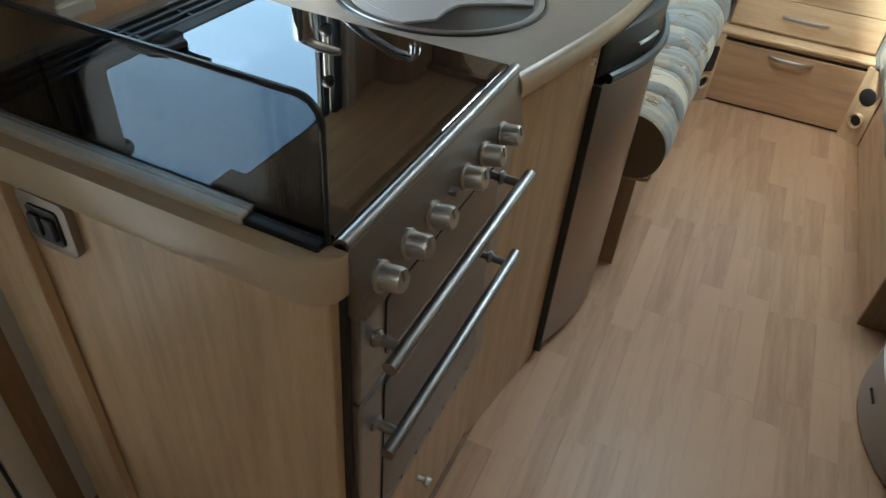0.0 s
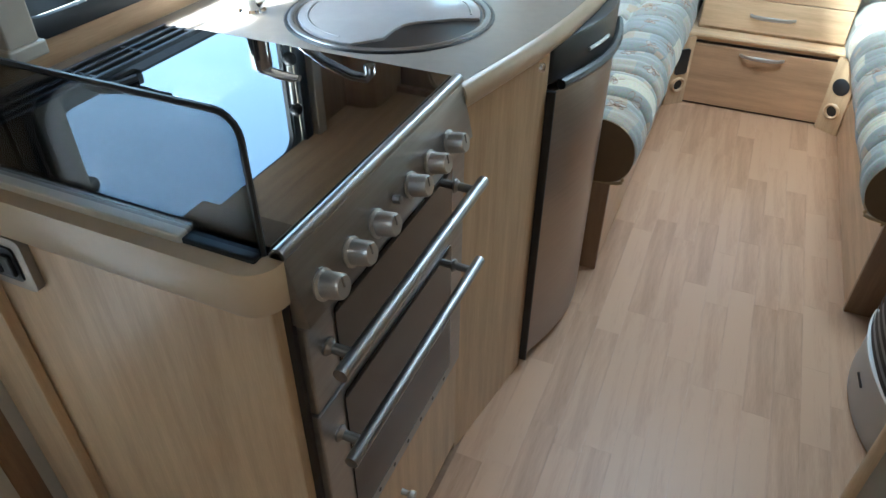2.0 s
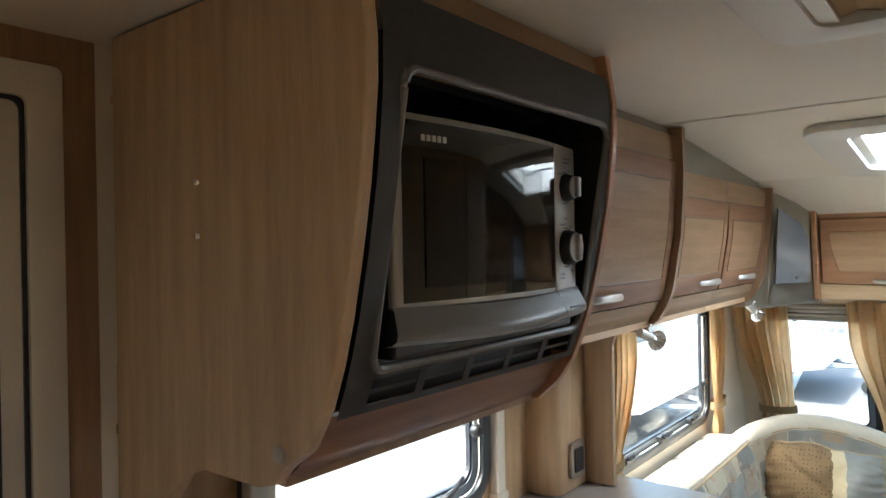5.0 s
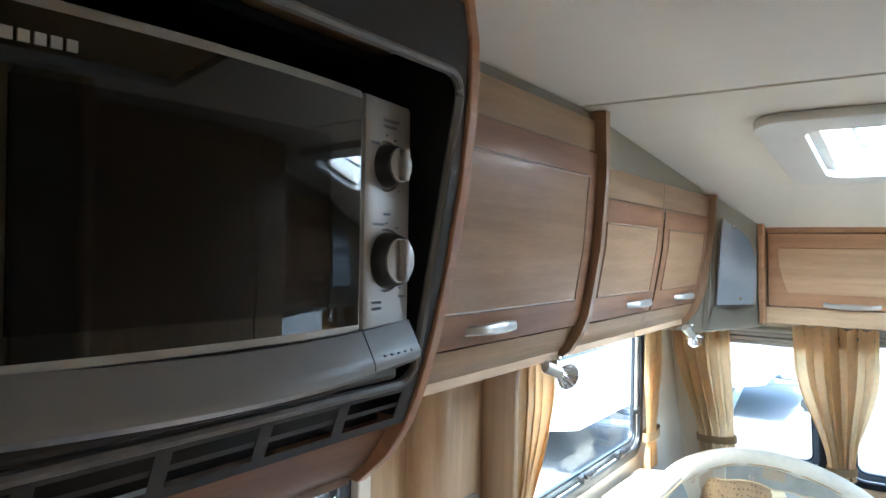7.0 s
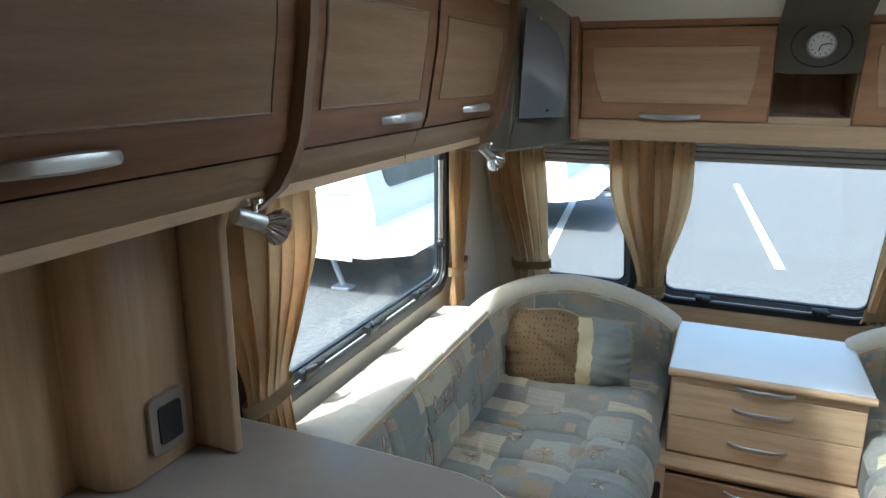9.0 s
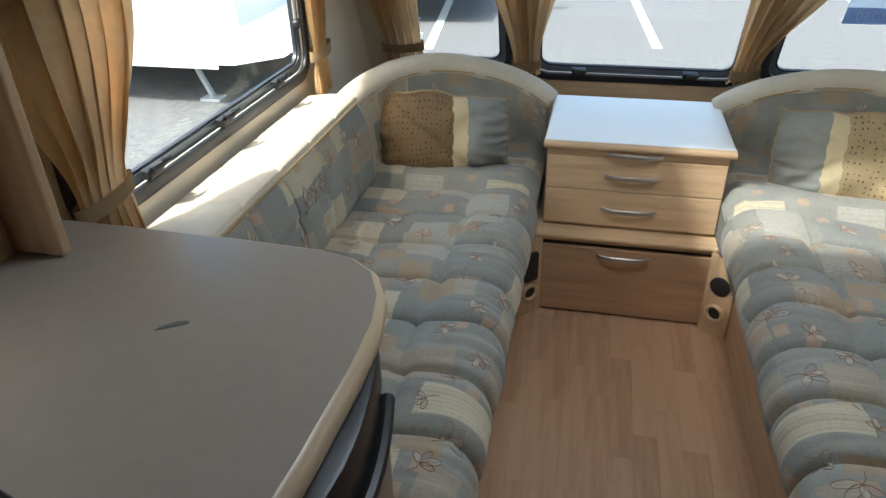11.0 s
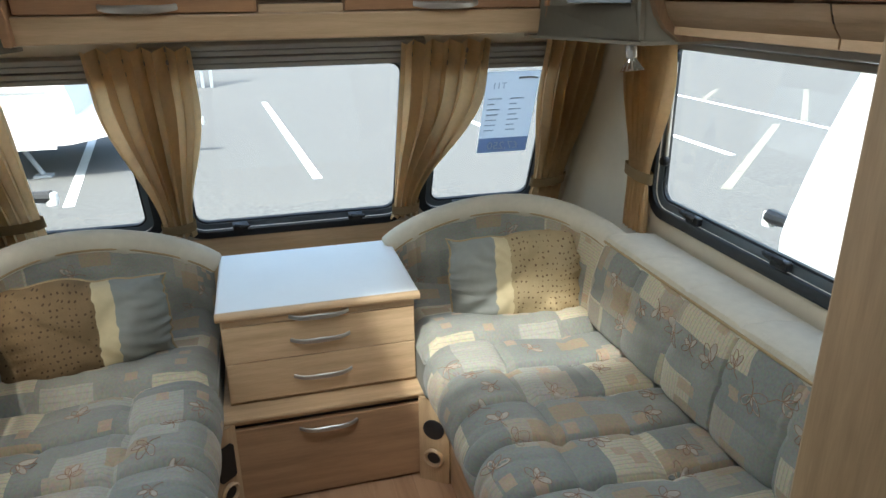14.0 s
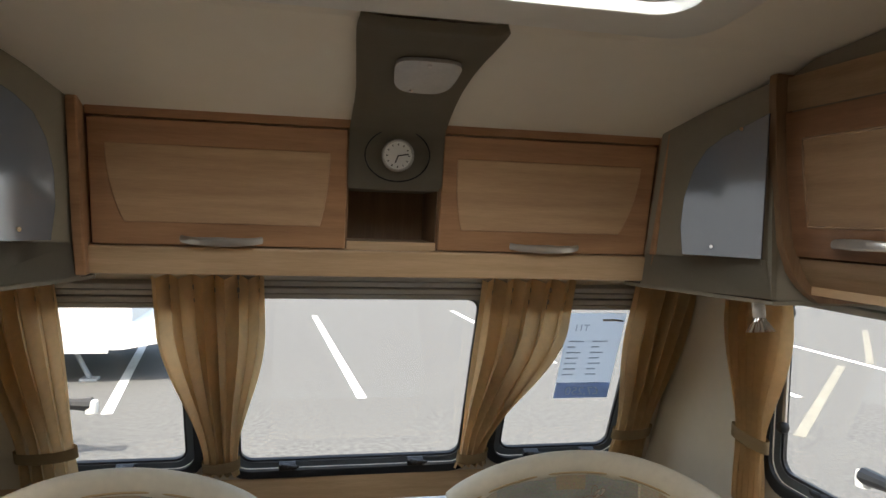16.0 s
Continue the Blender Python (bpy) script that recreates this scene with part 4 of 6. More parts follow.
def cooker():
    t = thing("cooker", "stainless caravan cooker with black glass lid, grill and oven", "cooker", (0.35, 0.245, 0.3))
    part("body", box(0.06, 0.016, 0.31, 0.595, 0.484, 0.862), BLACK, t)
    lid = part("glass_lid", box(0.125, 0.018, 0.902, 0.598, 0.482, 0.912, 0.002), HOBGLASS, t, "closed black glass lid")
    part("hob_tray", box(0.06, 0.014, 0.862, 0.60, 0.486, 0.901), BLACK, t)
    v = part("vent", box(0.05, 0.05, 0.899, 0.122, 0.482, 0.903, 0.001), BLACK, t, "black slotted vent strip")
    for x in (0.054, 0.076, 0.097, 0.118):
        part("vent_bar", box(x - 0.004, 0.05, 0.903, x + 0.004, 0.482, 0.911, 0.002), BLACK, v)
    for k in range(5):
        y = 0.054 + k * 0.106
        part("vent_rib", box(0.058, y - 0.003, 0.903, 0.114, y + 0.003, 0.909, 0.001), BLACK, v)
    hk = tube([(0.122, 0.235, 0.913), (0.16, 0.235, 0.916), (0.18, 0.245, 0.916), (0.185, 0.275, 0.916)], 0.006, 8)
    part("lid_hook", hk, BLACK, lid)
    m = frame_m((0.600, 0, 0.905), (0, 1, 0), (0.03, 0, -0.094))
    p = part("control_panel", prism([(0.595, 0.905), (0.604, 0.9135), (0.612, 0.912), (0.634, 0.815), (0.625, 0.812), (0.595, 0.812)], frame_m((0, 0.486, 0), (1, 0, 0), (0, 0, 1)), 0.472, bevel=0.002), STEEL, t, "brushed steel control panel", smooth=True)
    part("roll", tube([(0.607, 0.014, 0.9065), (0.607, 0.486, 0.9065)], 0.0085, 12), STEEL, p, "rounded steel top edge", smooth=True)
    for y in (0.055, 0.118, 0.180, 0.275, 0.338, 0.402):
        km = pose(0.627, y, 0.845, 0, 78, 0)
        k = part("knob", lathe([(0, 0), (0.018, 0), (0.019, 0.003), (0.0155, 0.005), (0.0148, 0.026), (0.0125, 0.029), (0, 0.029)], km, 20), SATIN, p, "round satin control knob", smooth=True)
        part("pointer", box(-0.0135, -0.0015, 0.028, 0.0, 0.0015, 0.0305, 0.0008, m=km), STEEL, k)
    part("spark_button", lathe([(0, 0), (0.006, 0), (0.006, 0.01), (0, 0.011)], pose(0.628, 0.227, 0.852, 0, 78, 0), 10), STEEL, p)
    for z0, z1, name, zh in ((0.662, 0.806, "grill_door", 0.748), (0.318, 0.656, "oven_door", 0.586)):
        d = part(name, plate([(0.018, z0), (0.482, z0), (0.482, z1), (0.018, z1)], (), 0.026, YZ(0.597), 0.003), STEEL, t, "brushed steel door with dark glass")
        part("glass", plate(rrect(0.075, z0 + 0.035, 0.425, z1 - 0.012, 0.008), (), 0.002, YZ(0.6235)), OVENGLASS, d, "dark brown glass")
        part("handle", tube([(0.660, 0.020, zh), (0.660, 0.472, zh)], 0.0095, 12), STEEL, d, "round steel bar handle", smooth=True)
        for y in (0.055, 0.440):
            part("handle_post", lathe([(0, 0), (0.012, 0), (0.012, 0.003), (0.007, 0.008), (0.007, 0.044), (0, 0.044)], pose(0.623, y, zh, 0, 90, 0), 12), STEEL, d, smooth=True)
        if name == "oven_door":
            for k in range(7):
                part("vent_hole", lathe([(0, 0), (0.004, 0), (0.003, 0.001), (0, 0.001)], pose(0.6235, 0.09 + k * 0.052, z0 + 0.017, 0, 90, 0), 8), BLACK, d)
    part("near_trim", box(0.596, 0.011, 0.30, 0.612, 0.018, 0.86), BLACK, t)


cooker()


def fridge():
    t = thing("fridge", "bronze-grey steel fridge with bowed door and black top", "fridge", (0.4, 1.03, 0))

    def fx(u):
        return 0.672 + 0.028 * u + 0.045 * math.sin(math.pi * u)
    y0, y1 = 0.806, 1.258
    prof = [(fx(u), y0 + (y1 - y0) * u) for u in np.linspace(0, 1, 17)]
    part("body", plate([(0.05, 0.803), (0.650, 0.803), (0.675, 1.258), (0.05, 1.258)], (), 0.86, XY(0.0)), BLACK, t)
    d = part("door", plate(prof + [(0.655, y1), (0.645, y0)], (), 0.735, XY(0.025), 0.006), FRIDGE, t, "bowed bronze-grey steel door", smooth=True)
    part("door_edge", box(0.640, y0 - 0.005, 0.02, 0.682, y0 + 0.004, 0.765, 0.002), BLACK, d, "black door edge")
    part("control_top", plate([(x - 0.004, y) for x, y in prof] + [(0.655, y1), (0.645, y0)], (), 0.086, XY(0.775), 0.006), BLACK, t, "black plastic top panel with grip", smooth=True)
    part("grip", tube([(fx(u) + 0.004, y0 + (y1 - y0) * u, 0.772) for u in np.linspace(0.05, 0.95, 14)], 0.011, 8), BLACK, t, smooth=True)
    part("badge", tube([(fx(u) + 0.001, y0 + (y1 - y0) * u, 0.815) for u in np.linspace(0.25, 0.45, 5)], 0.004, 6), SATIN, t)


fridge()


def sink():
    t = thing("sink", "round inset sink with grey cover and steel rim", "sink", (0.375, 0.715, 0.9))
    c = (0.375, 0.715)
    part("rim", tube([(c[0] + 0.182 * math.cos(a), c[1] + 0.182 * math.sin(a), 0.902) for a in np.linspace(0, math.tau, 48)[:-1]], 0.006, 8, True, 0.6), STEEL, t, "polished steel rim", smooth=True)
    part("seal", tube([(c[0] + 0.190 * math.cos(a), c[1] + 0.190 * math.sin(a), 0.9005) for a in np.linspace(0, math.tau, 48)[:-1]], 0.0045, 6, True, 0.6), BLACK, t)
    part("bowl", lathe([(0.176, 0.0), (0.17, -0.03), (0.15, -0.12), (0.05, -0.135), (0, -0.135)], pose(c[0], c[1], 0.900), 36), BLACK, t, "dark sink bowl", smooth=True)
    pts = [(c[0] + 0.168 * math.cos(a), c[1] + 0.168 * math.sin(a)) for a in np.linspace(radians(12), radians(274), 46)]
    pts += [(c[0] + 0.050, c[1] - 0.122), (c[0] + 0.047, c[1] - 0.072), (c[0] + 0.053, c[1] - 0.045), (c[0] + 0.066, c[1] - 0.028), (c[0] + 0.125, c[1] + 0.018)]
    cv = part("cover", plate(pts, (), 0.010, XY(0.895), 0.002), GREY_LID, t, "grey cover board with a cut-out", smooth=True)
    part("groove", tube([(c[0] + 0.150 * math.cos(a), c[1] + 0.150 * math.sin(a), 0.9055) for a in np.linspace(radians(18), radians(262), 40)], 0.002, 6, flat=0.4), STEEL, cv)


sink()


def tap():
    t = thing("mixer_tap", "chrome mixer tap on the worktop", "tap", (0.14, 0.617, 0.9))
    part("body", lathe([(0, 0), (0.026, 0), (0.026, 0.006), (0.021, 0.010), (0.020, 0.095), (0.021, 0.097), (0.021, 0.128), (0.012, 0.138), (0, 0.139)], pose(0.14, 0.617, 0.90), 20), CHROME, t, smooth=True)
    part("spout", tube([(0.152, 0.617, 0.925), (0.20, 0.625, 0.955), (0.27, 0.640, 1.005), (0.32, 0.655, 1.030), (0.345, 0.664, 1.034), (0.352, 0.667, 1.022), (0.352, 0.667, 1.008)], [0.011, 0.010, 0.010, 0.010, 0.011, 0.0115, 0.0115], 12), CHROME, t, smooth=True)
    part("lever", tube([(0.14, 0.617, 1.034), (0.17, 0.622, 1.042), (0.20, 0.628, 1.046), (0.215, 0.63, 1.045)], [0.017, 0.016, 0.013, 0.010], 10, flat=0.5), CHROME, t, smooth=True)


tap()


def microwave_unit():
    t = thing("microwave_locker", "beech overhead locker housing the microwave, charcoal surround", "cupboard", (0.2, 0.28, 1.33))
    end = [(0.05, 0.0), (0.15, 0.0), (0.15, 1.16), (0.158, 1.21), (0.180, 1.265), (0.215, 1.303), (0.26, 1.318), (0.365, 1.318), (0.392, 1.326), (0.41, 1.345)]
    end += [(side_x(z, OVEN_UNIT) + 0.004, z) for z in np.linspace(1.37, 1.88, 12)] + [(0.05, 1.88)]
    part("end_board", plate(end, (), 0.018, XZ(-0.006), 0.002), BEECH, t, "tall beech end board with curved cut-out")
    part("bolt", lathe([(0, 0), (0.010, 0), (0.009, 0.004), (0, 0.005)], pose(0.405, -0.024, 1.362, 90, 0, 0), 12), SATIN, t)
    for z in (1.665, 1.60):
        part("screw", lathe([(0, 0), (0.005, 0), (0.004, 0.002), (0, 0.003)], pose(0.255, -0.024, z, 90, 0, 0), 8), CHROME, t)
    part("lower_rail", curved(-0.004, 0.518, 1.32, 1.402, -0.012, 0.014, OVEN_UNIT, nz=8), CHERRY_Y, t, "curved brown lower rail", smooth=True)
    # Underside colour is darkened so that its reflection in the hob lid stays dim.
    part("bottom", box(0.004, -0.004, 1.318, 0.39, 0.518, 1.332), DARK_WOOD, t, "brown underside, darkened to dim its reflection")
    part("carcass_top", box(0.004, -0.004, 1.80, 0.46, 0.518, 1.81), BEECH_Y, t)
    part("top_rail", curved(-0.004, 0.518, 1.835, 1.88, -0.012, 0.014, OVEN_UNIT, nz=4), BEECH_Y, t)
    far = [(0.004, 1.34)] + [(side_x(z, OVEN_UNIT) + 0.008, z) for z in np.linspace(1.322, 1.88, 16)] + [(0.004, 1.88)]
    part("far_board", plate(far, (), 0.016, XZ(0.534), 0.002), CHERRY_Y, t, "brown curved side board")
    # charcoal surround following the bowed front
    for y0, y1, z0, z1 in ((0.0, 0.517, 1.765, 1.842), (0.0, 0.030, 1.402, 1.765), (0.502, 0.517, 1.402, 1.765), (0.030, 0.502, 1.402, 1.411), (0.030, 0.502, 1.440, 1.450)):
        part("surround", curved(y0, y1, z0, z1, 0.004, 0.018, OVEN_UNIT, nz=10), GREY_PLASTIC, t, "charcoal plastic surround", smooth=True)
    for i in range(6):
        y = 0.032 + i * 0.0938
        part("vent_bar", curved(y - 0.007, y + 0.007, 1.408, 1.443, 0.005, 0.018, OVEN_UNIT, ny=1, nz=4), GREY_PLASTIC, t)
    for i in range(5):
        y = 0.032 + i * 0.0938
        part("vent_slat", curved(y + 0.006, y + 0.088, 1.4235, 1.4285, 0.002, 0.014, OVEN_UNIT, ny=1, nz=2), GREY_PLASTIC, t)
    part("opening_lip", tube([(side_x(z, OVEN_UNIT) + 0.004, y, z) for y, z in rrect(0.030, 1.450, 0.503, 1.765, 0.022, 5)], 0.005, 8, True), LIP_HIGHLIGHT, t, "grey lip round the opening, lightened for its edge highlight", smooth=True)
    for yy in (0.012, 0.508):
        part("recess_side", plate([(0.05, 1.41)] + [(side_x(z, OVEN_UNIT) - 0.006, z) for z in np.linspace(1.41, 1.80, 10)] + [(0.05, 1.80)], (), 0.008, XZ(yy + 0.008)), BLACK, t)
    part("recess_top", box(0.05, 0.0, 1.782, 0.455, 0.518, 1.792), BLACK, t)
    part("recess", box(0.05, 0.0, 1.400, 0.432, 0.516, 1.455), BLACK, t)
    part("recess_back", box(0.05, 0.0, 1.48, 0.10, 0.516, 1.80), BLACK, t)


microwave_unit()


def microwave():
    t = thing("microwave", "silver microwave oven with dark glass door and two knobs", "microwave", (0.3, 0.25, 1.456))
    y0, y1, z0, z1, split = 0.052, 0.487, 1.470, 1.733, 0.402

    def fx(y):
        return 0.496 + 0.020 * math.sin(math.pi * (y - y0) / (y1 - y0))
    part("case", box(0.11, y0 + 0.012, 1.456, 0.490, y1 - 0.008, z1 - 0.004, 0.006), BLACK, t)
    ys = np.linspace(y0 + 0.010, split - 0.0015, 14)
    d = part("door", plate([(fx(y), y) for y in ys] + [(0.484, split - 0.0015), (0.484, y0 + 0.010)], (), z1 - 1.512, XY(1.512), 0.005), SILVER_PLASTIC, t, "silver door frame", smooth=True)
    b = grid(lambda u, v: Vector((fx(0.072 + 0.322 * u) + 0.0015, 0.072 + 0.322 * u, 1.520 + (1.724 - 1.520) * v)), 14, 2)
    bmesh.ops.solidify(b, geom=list(b.faces), thickness=0.003)
    part("glass", b, HOBGLASS, d, "dark glass window", smooth=True)
    b = grid(lambda u, v: Vector((fx(0.105 + 0.245 * u) + 0.0032, 0.105 + 0.245 * u, 1.536 + 0.148 * v)), 14, 2)
    bmesh.ops.solidify(b, geom=list(b.faces), thickness=0.001)
    part("inner_window", b, DARKGLASS, d, "perforated dark inner window", smooth=True)
    for k in range(5):
        y = 0.100 + 0.0085 * k
        part("brand_mark", box(fx(y) + 0.0018, y, 1.702, fx(y) + 0.0036, y + 0.0062, 1.709), SILVER_PLASTIC, d)

    def lip(a, c):
        """The bowed lower edge that serves as the door's grip."""
        prof = ((0.0, -0.014), (0.010, 0.0), (0.017, 0.13), (0.017, 0.30), (0.009, 0.65), (0.001, 1.0), (-0.012, 1.0))
        n = len(prof) - 1

        def f(u, v):
            k = min(int(v * n), n - 1)
            w = v * n - k
            dx, h = (prof[k][q] * (1 - w) + prof[k + 1][q] * w for q in (0, 1))
            y = a + (c - a) * u
            flare = 0.016 * smoothstep(0.05, 0.0, (y - y0)) * (1 - h)
            return Vector((fx(y) + dx, y - flare, z0 + 0.006 * ((y - 0.27) / 0.21) ** 2 + (1.511 - z0) * h))
        bm = grid(f, 16, n * 2)
        bmesh.ops.solidify(bm, geom=list(bm.faces), thickness=0.008)
        return bm
    part("door_grip", lip(y0 + 0.006, split - 0.001), SILVER_PLASTIC, d, "bowed silver grip edge", smooth=True)
    ys2 = np.linspace(split + 0.0015, y1, 6)
    p = part("control_panel", plate([(fx(y), y) for y in ys2] + [(0.484, y1), (0.484, split + 0.0015)], (), z1 - 1.512, XY(1.512), 0.006), SILVER_PLASTIC, t, "silver control panel", smooth=True)
    part("lower_panel", lip(split + 0.001, y1 - 0.002), SILVER_PLASTIC, p, "silver button panel", smooth=True)
    for z, y, r in ((1.668, 0.438, 0.0195), (1.578, 0.440, 0.0255)):
        km = pose(fx(y) - 0.001, y, z, 0, 90, 0)
        k = part("dial", lathe([(0, 0), (r + 0.001, 0), (r + 0.001, 0.006), (r - 0.001, 0.015), (r * 0.84, 0.018), (0, 0.018)], km, 28), BLACK, p, "black dial collar", smooth=True)
        part("dial_face", lathe([(r * 0.84, 0.0175), (r * 0.82, 0.020), (r * 0.5, 0.0215), (0, 0.022)], km, 28), STEEL, k, "brushed silver dial face", smooth=True)
        part("grip", box(-r * 0.78, -0.0045, 0.018, r * 0.78, 0.0045, 0.028, 0.003, m=km), STEEL, k)
        part("ring", tube([km @ Vector(((r + 0.004) * math.cos(a), (r + 0.004) * math.sin(a), 0.001)) for a in np.linspace(0, math.tau, 32)[:-1]], 0.0012, 5, True), GREY_PLASTIC, p)
        for a in range(-140, 141, 28):
            q = radians(a)
            part("mark", box(fx(y) - 0.0010, y + (r + 0.010) * math.sin(q) - 0.0013, z + (r + 0.010) * math.cos(q) - 0.0008, fx(y) + 0.0010, y + (r + 0.010) * math.sin(q) + 0.0013, z + (r + 0.010) * math.cos(q) + 0.0008), GREY_INK, p)
    for yy, zz, wdt in ((0.440, 1.712, 0.034), (0.440, 1.706, 0.026), (0.418, 1.688, 0.012), (0.440, 1.622, 0.010), (0.424, 1.612, 0.018), (0.470, 1.542, 0.012), (0.424, 1.532, 0.014), (0.424, 1.538, 0.014)):
        part("print", box(fx(yy) - 0.0004, yy - wdt / 2, zz - 0.0012, fx(yy) + 0.0010, yy + wdt / 2, zz + 0.0012), GREY_INK, p)
    for k in range(5):
        yy = 0.420 + k * 0.012
        part("print", box(fx(yy) + 0.008, yy - 0.0012, 1.489, fx(yy) + 0.0165, yy + 0.0012, 1.491), GREY_INK, p)


microwave()


def wall_posts():
    t = thing("wall_post", "beech corner post with socket beside the worktop", "post", (0.05, 1.2, 0.9))
    part("post", plate([(0.0, 1.13), (0.055, 1.13), (0.085, 1.145), (0.095, 1.165), (0.095, 1.300), (0.0, 1.300)], (), 0.47, XY(0.902), 0.003), SHADED_BEECH, t, smooth=True)
    t2 = thing("divider_board", "beech divider board at the worktop's end", "board", (0.09, 1.31, 0.9))
    pts = [(0.0, 0.902), (0.178, 0.902), (0.178, 1.30), (0.19, 1.335), (0.22, 1.36), (0.0, 1.36)]
    part("board", plate(pts, (), 0.02, XZ(1.325), 0.004), SHADED_BEECH, t2)
    s = thing("socket_plate", "bronze-framed black wall socket", "socket", (0.098, 1.235, 0.98))
    part("plate", plate(rrect(1.197, 0.935, 1.275, 1.035, 0.012), (), 0.010, YZ(0.0955), 0.003), BRONZE, s, smooth=True)
    part("insert", plate(rrect(1.212, 0.952, 1.260, 1.018, 0.006), (), 0.004, YZ(0.105)), BLACK, s, "black socket insert")
    s = thing("switch_plate", "bronze-framed black double switch on the end panel", "switch", (0.21, -0.03, 0.8))
    part("plate", plate(rrect(0.165, 0.752, 0.245, 0.835, 0.012), (), 0.012, XZ(-0.005), 0.003), BRONZE, s, smooth=True)
    i = part("insert", plate(rrect(0.180, 0.768, 0.230, 0.820, 0.006), (), 0.004, XZ(-0.016)), BLACK, s)
    for x in (0.193, 0.217):
        part("rocker", box(x - 0.009, -0.026, 0.778, x + 0.009, -0.019, 0.810, 0.003), BLACK, i)
    for y in (0.228, 0.965):
        k = 1.5 if y < 0.5 else 1.0
        b = thing("blind_rail", "cream upright blind rail beside the kitchen window", "rail", (0.02, y, 0.93), "blind rails")
        part("rail", box(0.003, y - 0.018 * k, 0.955, 0.018 + 0.012 * k, y + 0.018 * k, 1.40, 0.004), ALU, b)
        part("foot", box(0.003, y - 0.022 * k, 0.935, 0.024 + 0.012 * k, y + 0.022 * k, 0.958, 0.004), ALU, b)


wall_posts()


# ---- right side: wardrobe, heater, washroom ----
def wardrobe():
    t = thing("wardrobe", "tall beech wardrobe with plain panels", "wardrobe", (1.85, 0.85, 0))
    part("side", box(1.545, 1.315, 0.745, W - 0.002, 1.335, 1.88, 0.003), SHADED_BEECH, t)
    part("front_panel", box(1.533, 1.125, 0.745, 1.550, 1.337, 1.88, 0.004), SHADED_BEECH, t, "plain beech front panel")
    part("front_door", box(1.533, 0.38, 0.745, 1.550, 1.118, 1.88, 0.004), SHADED_BEECH, t, "plain beech wardrobe door")
    part("floor_board", box(1.545, 0.36, 0.73, W - 0.002, 1.335, 0.746), DARK_WOOD, t)
    part("lower_side", box(1.552, 1.300, 0.0, W - 0.002, 1.318, 0.742), SHADED_BEECH, t)
    part("lower_front", box(1.560, 0.40, 0.46, 1.575, 1.30, 0.735), SHADED_BEECH, t, "plain beech lower panel")


wardrobe()


def heater():
    t = thing("heater", "grey space heater with black louvred front", "heater", (1.52, 1.08, 0))
    y0, y1 = 0.80, 1.28

    def fx(u):
        return 1.535 - 0.085 * math.sin(math.pi * min(1, max(0, u))) ** 0.6
    pts = [(fx(u), y0 + (y1 - y0) * u) for u in np.linspace(0, 1, 19)]
    part("case", plate(pts + [(1.56, y1), (1.56, y0)], (), 0.445, XY(0.0), 0.008), SILVER_PLASTIC, t, "grey enamelled case", smooth=True)
    for k in range(9):
        z = 0.16 + k * 0.026
        b = grid(lambda u, v: Vector((fx(0.18 + 0.64 * u) - 0.006, y0 + (y1 - y0) * (0.18 + 0.64 * u), z + 0.015 * v + 0.02 * math.sin(math.pi * u))), 14, 1)
        bmesh.ops.solidify(b, geom=list(b.faces), thickness=0.006)
        part("louvre", b, BLACK, t, "black louvre slat")
    part("trim", tube([(fx(u) - 0.004, y0 + (y1 - y0) * u, 0.145 + 0.02 * math.sin(math.pi * u)) for u in np.linspace(0.16, 0.84, 14)], 0.005, 6), WHITE_PLASTIC, t, "pale curved trim")
    part("badge", tube([(fx(0.38) - 0.001, y0 + 0.38 * (y1 - y0), 0.085), (fx(0.48) - 0.001, y0 + 0.48 * (y1 - y0), 0.085)], 0.004, 6), BLACK, t, "small dark badge")
    part("cap", box(1.47, y0, 0.445, 1.56, y1, 0.462, 0.006), BLACK, t)


heater()


def washroom():
    t = thing("washroom_cabinet", "beech washroom cabinet with grey-brown edged door", "cabinet", (1.7, -0.4, 0))
    part("corner_post", tube([(1.305, 0.352, 0.0), (1.305, 0.352, 1.88)], 0.022, 12), BEECH, t, "rounded beech corner post", smooth=True)
    part("door_edge", box(1.292, 0.22, 0.0, 1.318, 0.345, 1.88, 0.002), OLIVE, t, "grey-brown door stile")
    part("trim", box(1.285, 0.165, 0.0, 1.318, 0.212, 1.88, 0.006), BEECH, t)
    part("front", box(1.295, -1.88, 0.0, 1.318, 0.160, 1.88, 0.003), BEECH, t, "plain beech washroom front")
    part("far_side", box(1.31, 0.345, 0.0, W - 0.002, 0.372, 1.88), BEECH, t)
    k = part("knob", lathe([(0, 0), (0.014, 0), (0.013, 0.004), (0.008, 0.01), (0.014, 0.022), (0.013, 0.028), (0, 0.03)], pose(1.292, 0.27, 0.66, 0, -90, 0), 14), CHROME, t, "chrome knob", smooth=True)


washroom()


from mathutils.bvhtree import BVHTree

BROWN_CLOTH = mat("brown_end_cloth", (0.16, 0.105, 0.06), 0.9, vary=0.1, spec=0.15)


